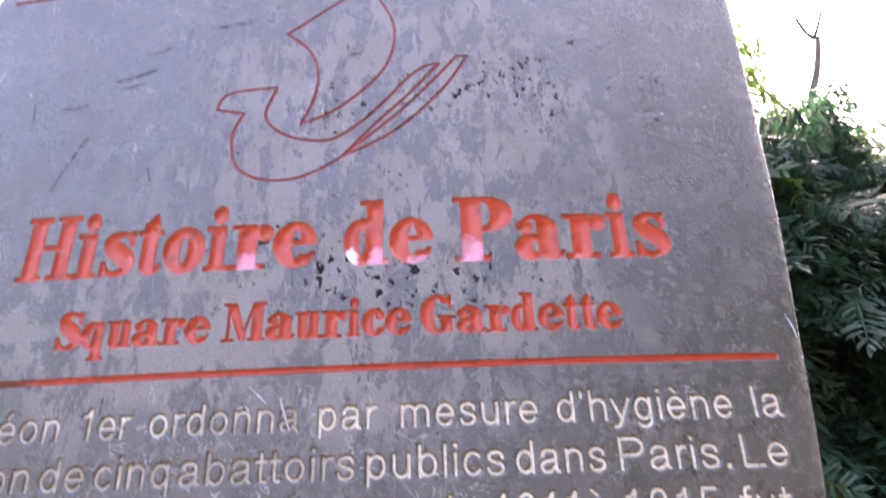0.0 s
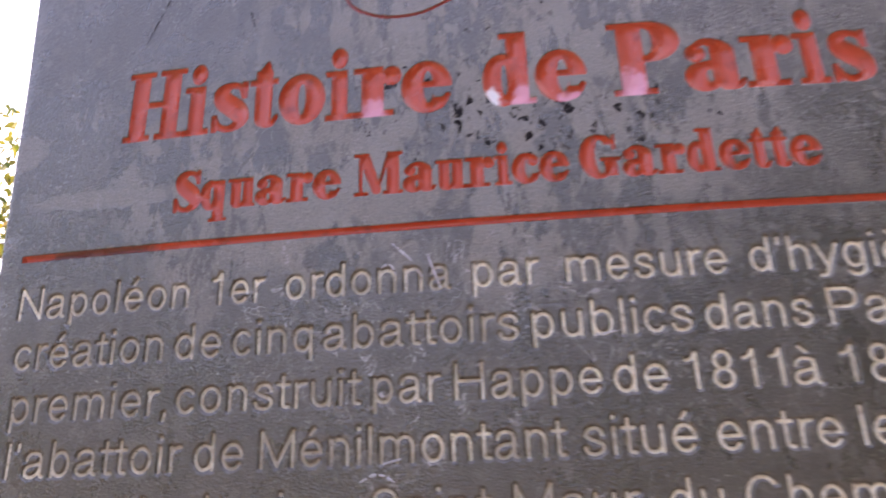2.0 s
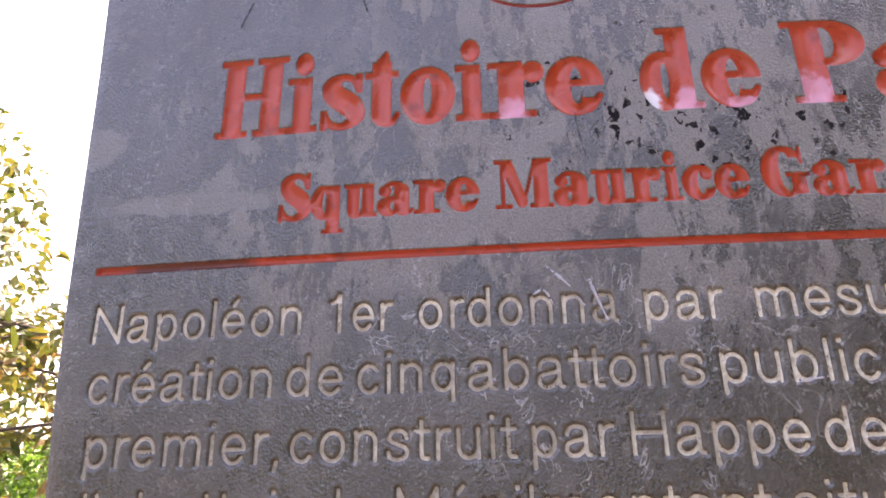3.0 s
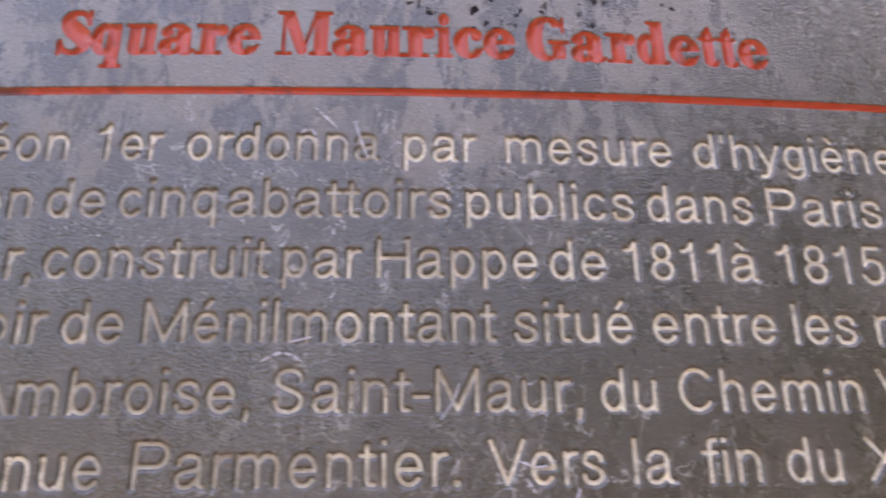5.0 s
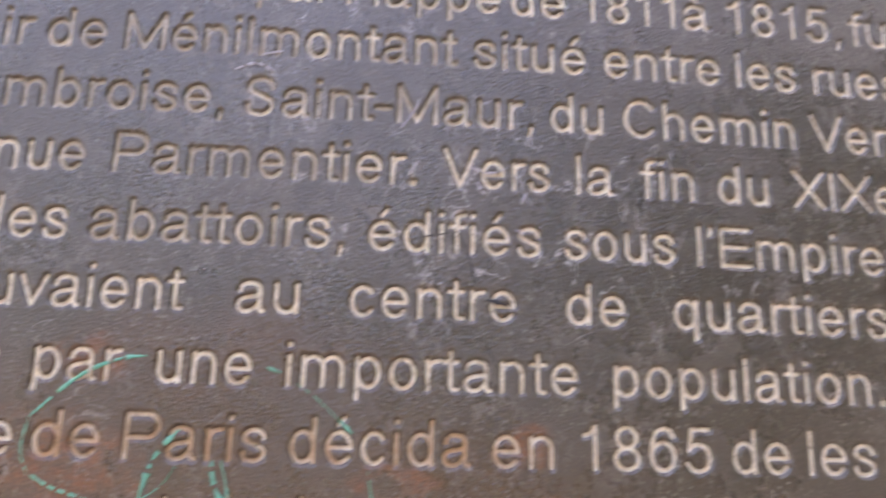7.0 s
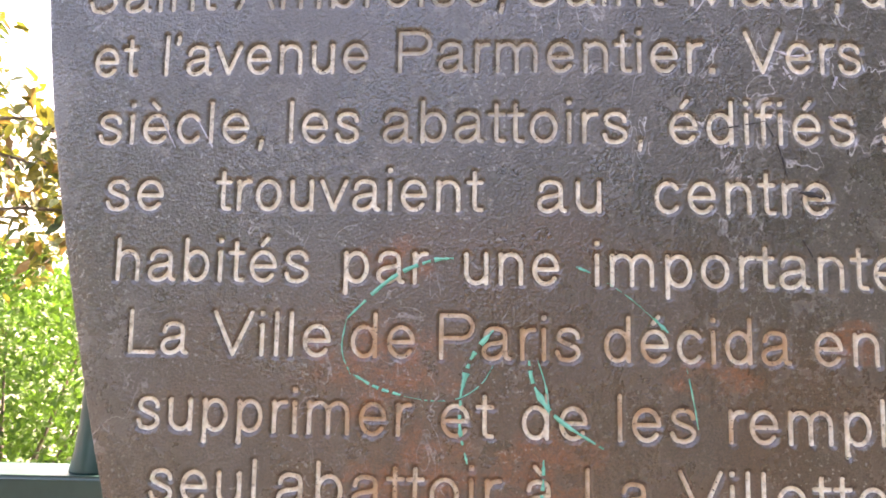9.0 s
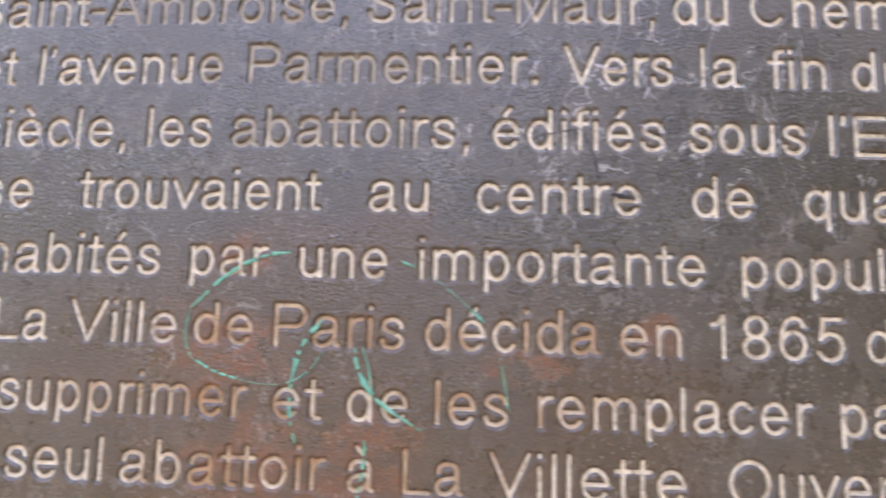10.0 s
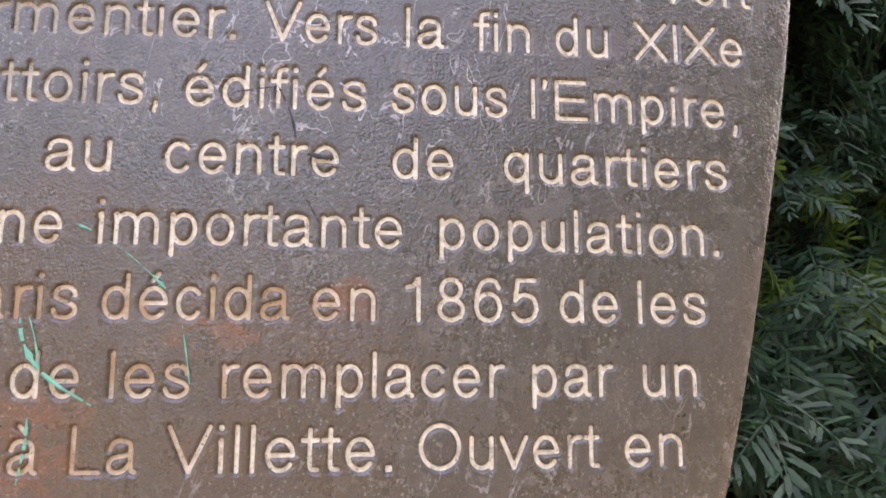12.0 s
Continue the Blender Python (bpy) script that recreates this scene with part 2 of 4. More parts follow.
# ---- mesh helpers ----
def mesh_object(name, verts, faces, mat, parent=None, label="", smooth=False):
    me = bpy.data.meshes.new(name)
    me.from_pydata([tuple(v) for v in verts], [], faces)
    me.materials.append(mat)
    if smooth:
        me.polygons.foreach_set("use_smooth", [True] * len(me.polygons))
    me.update()
    ob = new(name, me)
    if parent:
        ob.parent = parent
    if label:
        ob["label"] = label
    return ob


def part(name, bm, mat, parent, label="", smooth=False):
    me = bpy.data.meshes.new(name)
    bm.to_mesh(me)
    bm.free()
    me.materials.append(mat)
    if smooth:
        me.polygons.foreach_set("use_smooth", [True] * len(me.polygons))
    ob = new(name, me)
    ob.parent = parent
    if label:
        ob["label"] = label
    return ob


def tube(points, radii, sides=8):
    """Verts and faces of a tapered tube along points."""
    verts, faces = [], []
    pts = [Vector(p) for p in points]
    for i, p in enumerate(pts):
        way = (pts[min(i + 1, len(pts) - 1)] - pts[max(i - 1, 0)]).normalized()
        side = way.orthogonal().normalized()
        other = way.cross(side)
        for s in range(sides):
            a = 2 * math.pi * s / sides
            verts.append(p + float(radii[i]) * (math.cos(a) * side + math.sin(a) * other))
    for i in range(len(pts) - 1):
        for s in range(sides):
            a, b = i * sides + s, i * sides + (s + 1) % sides
            faces.append((a, b, b + sides, a + sides))
    faces.append(tuple(range(sides - 1, -1, -1)))
    faces.append(tuple(range((len(pts) - 1) * sides, len(pts) * sides)))
    return verts, faces


def joined(pieces):
    verts, faces = [], []
    for v, f in pieces:
        k = len(verts)
        verts += v
        faces += [tuple(i + k for i in q) for q in f]
    return verts, faces


# ---- ground ----
def ground_sheet():
    n = 24
    xs = [math.copysign(abs(i / n) ** 3 * 900, i) for i in range(-n, n + 1)]
    verts = [(x, y, 0.0) for y in xs for x in xs]
    w = 2 * n + 1
    faces = [(j * w + i, j * w + i + 1, (j + 1) * w + i + 1, (j + 1) * w + i) for j in range(w - 1) for i in range(w - 1)]
    return tagged(mesh_object("ground", verts, faces, GROUND), "pale stony ground of a public garden", "ground", kind="structure")


ground_sheet()

# ---- the history sign: an oar-shaped cast blade, bulging to the front ----
BULGE, BOW, FRONT = 0.1689, 0.0692, 0.42
RIGHT = ((2.044, 0.2651), (1.970, 0.2614), (1.904, 0.2575), (1.860, 0.2551), (1.820, 0.2521), (1.755, 0.2453), (1.700, 0.2402), (1.652, 0.2339), (1.604, 0.2272), (1.557, 0.2191), (1.525, 0.2124), (1.445, 0.1955), (1.360, 0.1710), (1.250, 0.1380), (1.120, 0.0950), (1.000, 0.0600), (0.920, 0.0450))
LEFT = ((2.046, 0.2656), (1.961, 0.2621), (1.881, 0.2563), (1.851, 0.2534), (1.791, 0.2503), (1.720, 0.2469), (1.670, 0.2435), (1.630, 0.2397), (1.565, 0.2321), (1.509, 0.2211), (1.455, 0.2092), (1.430, 0.2026), (1.360, 0.1820), (1.250, 0.1450), (1.120, 0.0980), (1.000, 0.0600), (0.920, 0.0450))


def top_edge(x):
    """Height of the blade's arched top, a little higher on one side."""
    return 2.0450 + 0.0134 * x + 0.0086 * (1 - (x / 0.262) ** 2)



def half_width(z, side):
    pts = (RIGHT if side > 0 else LEFT)[::-1]
    zs, ws = [p[0] for p in pts], [p[1] for p in pts]
    return float(np.mean([np.interp(z + d, zs, ws) for d in (-0.03, -0.02, -0.01, 0, 0.01, 0.02, 0.03)]))


def surface(x, z, deep=0.0):
    """A place on the blade's front, or deep metres behind it."""
    return Vector((x, FRONT + BULGE * x * x + BOW * (z - 1.6) ** 2 + deep, z))


def rounded(points, rounds=2):
    """Chaikin's corner cutting along an open line."""
    for _ in range(rounds):
        out = [points[0]]
        for a, b in zip(points, points[1:]):
            out += [(0.75 * a[0] + 0.25 * b[0], 0.75 * a[1] + 0.25 * b[1]), (0.25 * a[0] + 0.75 * b[0], 0.25 * a[1] + 0.75 * b[1])]
        points = out + [points[-1]]
    return points


def outline():
    """The blade's outline, anticlockwise from its foot on the right."""
    zs = np.linspace(0.92, 2.036, 75)
    right = [(half_width(z, 1), z) for z in zs]
    left = [(-half_width(z, -1), z) for z in zs]
    x0, x1 = right[-1][0] - 0.003, left[-1][0] + 0.003
    top = [(x, top_edge(x)) for x in np.linspace(x0, x1, 41)]
    return right + top + left[::-1]


WORDS = (
    (("Napoléon", -233.2, -144.3), ("1er", -132.8, -107.3), ("ordonna", -97.1, -20.6), ("par", -10.6, 19.1), ("mesure", 30.8, 100.1), ("d'hygiène", 109.9, 200.1), ("la", 211.2, 225.9)),
    (("création", -231.1, -154.7), ("de", -148.9, -126.6), ("cinq", -120.9, -83.6), ("abattoirs", -78.6, 8.0), ("publics", 14.0, 81.5), ("dans", 87.3, 131.3), ("Paris.", 138.4, 193.6), ("Le", 199.7, 223.0)),
    (("premier,", -228.3, -150.3), ("construit", -145.9, -61.3), ("par", -56.1, -26.6), ("Happe", -20.8, 41.2), ("de", 46.0, 68.1), ("1811", 75.6, 115.2), ("à", 118.9, 129.8), ("1815,", 138.4, 189.4), ("fut", 193.8, 219.6)),
    (("l'abattoir", -226.3, -140.8), ("de", -135.3, -113.0), ("Ménilmontant", -105.5, 24.2), ("situé", 31.0, 76.3), ("entre", 84.4, 133.3), ("les", 140.7, 166.3), ("rues", 175.0, 214.8)),
    (("Saint-Ambroise,", -222.2, -65.0), ("Saint-Maur,", -56.9, 54.8), ("du", 62.1, 83.0), ("Chemin", 91.7, 163.6), ("Vert", 171.0, 211.3)),
    (("et", -218.1, -200.9), ("l'avenue", -190.8, -114.2), ("Parmentier.", -103.4, 9.9), ("Vers", 19.9, 61.1), ("la", 71.9, 86.4), ("fin", 97.4, 119.3), ("du", 129.4, 150.3), ("XIXe", 161.0, 206.2)),
    (("siècle,", -214.7, -151.6), ("les", -142.5, -116.8), ("abattoirs,", -108.2, -16.1), ("édifiés", -6.9, 57.6), ("sous", 67.1, 110.0), ("l'Empire,", 119.3, 202.2)),
    (("se", -210.0, -187.9), ("trouvaient", -168.6, -71.9), ("au", -53.2, -30.8), ("centre", -12.5, 48.3), ("de", 67.5, 89.8), ("quartiers", 108.6, 196.3)),
    (("habités", -204.3, -133.2), ("par", -120.7, -90.8), ("une", -78.4, -45.5), ("importante", -33.5, 71.3), ("population.", 84.8, 191.6)),
    (("La", -197.8, -175.6), ("Ville", -166.9, -124.5), ("de", -117.5, -95.0), ("Paris", -86.8, -38.3), ("décida", -30.4, 32.8), ("en", 40.3, 62.3), ("1865", 72.4, 120.8), ("de", 128.7, 150.6), ("les", 158.3, 184.7)),
    (("supprimer", -193.1, -95.4), ("et", -85.8, -67.4), ("de", -58.2, -36.0), ("les", -26.1, 0.2), ("remplacer", 10.9, 108.3), ("par", 118.1, 148.2), ("un", 159.3, 179.9)),
    (("seul", -187.2, -148.9), ("abattoir", -141.8, -64.6), ("à", -57.0, -47.1), ("La", -37.0, -15.5), ("Villette.", -6.3, 68.9), ("Ouvert", 77.9, 142.3), ("en", 151.5, 173.3)),
)
BASELINES = (1.7071, 1.6827, 1.6582, 1.6336, 1.6083, 1.5832, 1.5573, 1.5325, 1.5069, 1.4811, 1.4548, 1.4302)
CAPITAL = 0.0168


def arc(cx, cz, rx, rz, a0, a1, n=14):
    """Points along an oval, angles in degrees, anticlockwise from the right."""
    return [(cx + rx * math.cos(radians(a)), cz + rz * math.sin(radians(a))) for a in np.linspace(a0, a1, n)]


def bend(*knots):
    """Points along a smooth line through knots."""
    k = np.array(knots, float)
    t = np.linspace(0, len(k) - 1, 4 * (len(k) - 1) + 1)
    i = np.minimum(t.astype(int), len(k) - 2)
    u = (t - i)[:, None]
    p0, p1, p2, p3 = k[np.maximum(i - 1, 0)], k[i], k[i + 1], k[np.minimum(i + 2, len(k) - 1)]
    c = 0.5 * (2 * p1 + (p2 - p0) * u + (2 * p0 - 5 * p1 + 4 * p2 - p3) * u ** 2 + (3 * p1 - p0 - 3 * p2 + p3) * u ** 3)
    return [tuple(p) for p in c]


PEN = 0.050


def cut_letters():
    """The plain text letters as the cutter's way: advance and lines for each; a capital is 1 high, the cutter 2 PEN wide."""
    bowl_left, bowl_right = arc(0.375, 0.37, 0.235, 0.30, 0, 360, 26), arc(0.40, 0.37, 0.235, 0.30, 0, 360, 26)
    ess = bend((0.555, 0.52), (0.53, 0.60), (0.45, 0.66), (0.35, 0.675), (0.22, 0.645), (0.155, 0.545), (0.20, 0.455), (0.35, 0.385), (0.51, 0.32), (0.565, 0.22), (0.52, 0.125), (0.41, 0.07), (0.33, 0.065), (0.19, 0.10), (0.13, 0.22))
    e = [[(0.137, 0.37), (0.637, 0.37)] + arc(0.387, 0.37, 0.25, 0.30, 0, 322, 24)]
    a = [bend((0.155, 0.51), (0.19, 0.61), (0.29, 0.67), (0.40, 0.672), (0.53, 0.635), (0.575, 0.53), (0.575, 0.36), (0.577, 0.19), (0.60, 0.10), (0.665, 0.072)),
         bend((0.575, 0.44), (0.46, 0.39), (0.25, 0.355), (0.145, 0.28), (0.13, 0.17), (0.20, 0.085), (0.32, 0.065), (0.46, 0.12), (0.57, 0.25))]
    n_arch = [(0.165, 0.44)] + arc(0.3875, 0.445, 0.2225, 0.225, 180, 0) + [(0.61, 0.07)]
    acute, grave = [(0.36, 0.83), (0.47, 0.96)], [(0.42, 0.83), (0.29, 0.96)]
    return {
        "a": (0.774, a), "à": (0.774, a + [grave]), "b": (0.774, [[(0.165, 0.07), (0.165, 0.93)], bowl_right]), "c": (0.696, [arc(0.37, 0.37, 0.24, 0.30, 40, 320, 22)]),
        "d": (0.774, [[(0.61, 0.07), (0.61, 0.93)], bowl_left]), "e": (0.774, e), "é": (0.774, e + [acute]), "è": (0.774, e + [grave]),
        "f": (0.40, [bend((0.20, 0.07), (0.20, 0.40), (0.20, 0.77), (0.235, 0.895), (0.36, 0.925)), [(0.06, 0.655), (0.35, 0.655)]]),
        "g": (0.774, [[(0.61, 0.67), (0.61, 0.03)] + arc(0.385, 0.03, 0.225, 0.195, 0, -150), bowl_left]), "h": (0.774, [[(0.165, 0.07), (0.165, 0.93)], n_arch]),
        "i": (0.309, [[(0.155, 0.07), (0.155, 0.67)], [(0.145, 0.90), (0.165, 0.90), (0.165, 0.925), (0.145, 0.925), (0.145, 0.90)]]), "l": (0.309, [[(0.155, 0.07), (0.155, 0.93)]]),
        "m": (1.16, [[(0.165, 0.07), (0.165, 0.67)], [(0.165, 0.45)] + arc(0.3725, 0.455, 0.2075, 0.215, 180, 0) + [(0.58, 0.07)], [(0.58, 0.45)] + arc(0.7875, 0.455, 0.2075, 0.215, 180, 0) + [(0.995, 0.07)]]),
        "n": (0.774, [[(0.165, 0.07), (0.165, 0.67)], n_arch]), "o": (0.774, [arc(0.387, 0.37, 0.25, 0.30, 0, 360, 28)]), "p": (0.774, [[(0.165, -0.17), (0.165, 0.67)], bowl_right]),
        "q": (0.774, [[(0.61, -0.17), (0.61, 0.67)], bowl_left]), "r": (0.464, [[(0.165, 0.07), (0.165, 0.67)], bend((0.165, 0.40), (0.20, 0.55), (0.29, 0.645), (0.42, 0.665))]), "s": (0.696, [ess]),
        "t": (0.41, [bend((0.20, 0.86), (0.20, 0.55), (0.20, 0.20), (0.235, 0.095), (0.35, 0.075)), [(0.06, 0.655), (0.35, 0.655)]]),
        "u": (0.774, [[(0.61, 0.07), (0.61, 0.67)], [(0.165, 0.67)] + arc(0.3875, 0.295, 0.2225, 0.228, 180, 360) + [(0.61, 0.30)]]), "v": (0.696, [[(0.07, 0.67), (0.348, 0.07), (0.626, 0.67)]]),
        "y": (0.696, [[(0.07, 0.67), (0.348, 0.09)], [(0.626, 0.67), (0.348, 0.06)] + bend((0.348, 0.06), (0.30, -0.06), (0.24, -0.14), (0.12, -0.15))]),
        "A": (0.93, [[(0.07, 0.07), (0.465, 0.93), (0.86, 0.07)], [(0.20, 0.35), (0.73, 0.35)]]), "C": (1.0, [arc(0.5, 0.5, 0.385, 0.43, 40, 320, 28)]),
        "E": (0.93, [[(0.82, 0.93), (0.15, 0.93), (0.15, 0.07), (0.84, 0.07)], [(0.15, 0.51), (0.78, 0.51)]]), "H": (1.0, [[(0.15, 0.07), (0.15, 0.93)], [(0.85, 0.07), (0.85, 0.93)], [(0.15, 0.51), (0.85, 0.51)]]),
        "I": (0.387, [[(0.19, 0.07), (0.19, 0.93)]]), "L": (0.774, [[(0.15, 0.93), (0.15, 0.07), (0.69, 0.07)]]), "M": (1.16, [[(0.14, 0.07), (0.14, 0.93), (0.58, 0.09), (1.02, 0.93), (1.02, 0.07)]]),
        "N": (1.0, [[(0.15, 0.07), (0.15, 0.93), (0.85, 0.07), (0.85, 0.93)]]), "O": (1.08, [arc(0.54, 0.5, 0.425, 0.43, 0, 360, 34)]), "P": (0.93, [[(0.15, 0.07), (0.15, 0.93), (0.55, 0.93)] + arc(0.57, 0.70, 0.245, 0.23, 90, -90) + [(0.15, 0.47)]]),
        "S": (0.93, [[(x * 1.34, 0.07 + (z - 0.07) * 0.86 / 0.605) for x, z in ess]]), "V": (0.93, [[(0.07, 0.93), (0.465, 0.07), (0.86, 0.93)]]), "X": (0.93, [[(0.08, 0.93), (0.85, 0.07)], [(0.85, 0.93), (0.08, 0.07)]]),
        "1": (0.70, [bend((0.17, 0.755), (0.30, 0.785), (0.40, 0.93)), [(0.41, 0.93), (0.41, 0.07)]]), "8": (0.774, [arc(0.387, 0.72, 0.20, 0.21, 0, 360, 24), arc(0.387, 0.29, 0.24, 0.22, 0, 360, 26)]),
        "5": (0.774, [[(0.60, 0.93), (0.245, 0.93), (0.19, 0.50)], bend((0.19, 0.50), (0.28, 0.59), (0.40, 0.615), (0.57, 0.545), (0.63, 0.35), (0.57, 0.15), (0.40, 0.065), (0.25, 0.09), (0.14, 0.22))]),
        "6": (0.774, [bend((0.61, 0.76), (0.54, 0.89), (0.40, 0.93), (0.24, 0.84), (0.155, 0.60), (0.14, 0.36)), arc(0.387, 0.35, 0.245, 0.285, 0, 360, 26)]),
        ".": (0.387, [[(0.165, 0.06), (0.215, 0.06), (0.215, 0.105), (0.165, 0.105), (0.165, 0.06)]]), ",": (0.387, [[(0.19, 0.08), (0.19, 0.02), (0.16, -0.10)]]), "'": (0.266, [[(0.133, 0.92), (0.133, 0.86), (0.115, 0.77)]]), "-": (0.464, [[(0.08, 0.36), (0.385, 0.36)]]),
    }


def cut_word(letters, text, x0, x1, z0, cap, step=0.0003):
    """Distance from the cut's edge over a grid round the word (below 0 in the cut), and which letter is nearest."""
    at, lines = 0.0, []
    for i, c in enumerate(text):
        adv, strokes = letters[c]
        lines += [(i, [(at + x, z) for x, z in st]) for st in strokes]
        at += adv
    lo = min(x for _, st in lines for x, z in st) - PEN
    hi = max(x for _, st in lines for x, z in st) + PEN
    sx = (x1 - x0) / (hi - lo)
    xs, zs = np.arange(x0 - 0.003, x1 + 0.003 + step, step), np.arange(z0 - 0.0075, z0 + cap + 0.004, step)
    d, who, reach = np.full((len(zs), len(xs)), 9.0), np.zeros((len(zs), len(xs)), int), 0.0045
    for i, st in lines:
        p = [(x0 + (x - lo) * sx, z0 + z * cap) for x, z in st]
        for a, b in zip(p, p[1:]):
            i0, i1 = np.searchsorted(xs, (min(a[0], b[0]) - reach, max(a[0], b[0]) + reach))
            j0, j1 = np.searchsorted(zs, (min(a[1], b[1]) - reach, max(a[1], b[1]) + reach))
            gx, gz = xs[None, i0:i1], zs[j0:j1, None]
            ux, uz = b[0] - a[0], b[1] - a[1]
            t = np.clip(((gx - a[0]) * ux + (gz - a[1]) * uz) / max(ux * ux + uz * uz, 1e-14), 0, 1)
            far = np.hypot(gx - a[0] - t * ux, gz - a[1] - t * uz) - PEN * cap
            near = far < d[j0:j1, i0:i1]
            d[j0:j1, i0:i1] = np.where(near, far, d[j0:j1, i0:i1])
            who[j0:j1, i0:i1] = np.where(near, i, who[j0:j1, i0:i1])
    return xs, zs, d, who


# Fat-face heading letters, drawn from slabs, ovals and swelling strokes; a capital is 1 high.
def slab(x0, x1, z0, z1):
    return lambda x, z: np.maximum(np.maximum(x0 - x, x - x1), np.maximum(z0 - z, z - z1))


def oval(cx, cz, rx, rz):
    return lambda x, z: (np.hypot((x - cx) / rx, (z - cz) / rz) - 1) * min(rx, rz)


def sweep(*knots):
    """A stroke through knots (x, z, half width), smoothed."""
    k = np.array(knots, float)
    t = np.linspace(0, len(k) - 1, 14 * (len(k) - 1) + 1)
    i = np.minimum(t.astype(int), len(k) - 2)
    u = (t - i)[:, None]
    p0, p1, p2, p3 = k[np.maximum(i - 1, 0)], k[i], k[i + 1], k[np.minimum(i + 2, len(k) - 1)]
    c = 0.5 * (2 * p1 + (p2 - p0) * u + (2 * p0 - 5 * p1 + 4 * p2 - p3) * u ** 2 + (3 * p1 - p0 - 3 * p2 + p3) * u ** 3)
    return lambda x, z: np.min([np.hypot(x - a, z - b) - max(r, 0.015) for a, b, r in c], axis=0)


def either(*shapes):
    return lambda x, z: np.min([s(x, z) for s in shapes], axis=0)


def less(shape, *cuts):
    return lambda x, z: np.max([shape(x, z)] + [-c(x, z) for c in cuts], axis=0)


def stretched(shape, sx, sz):
    return lambda x, z: shape(x / sx, z / sz) * min(sx, sz)


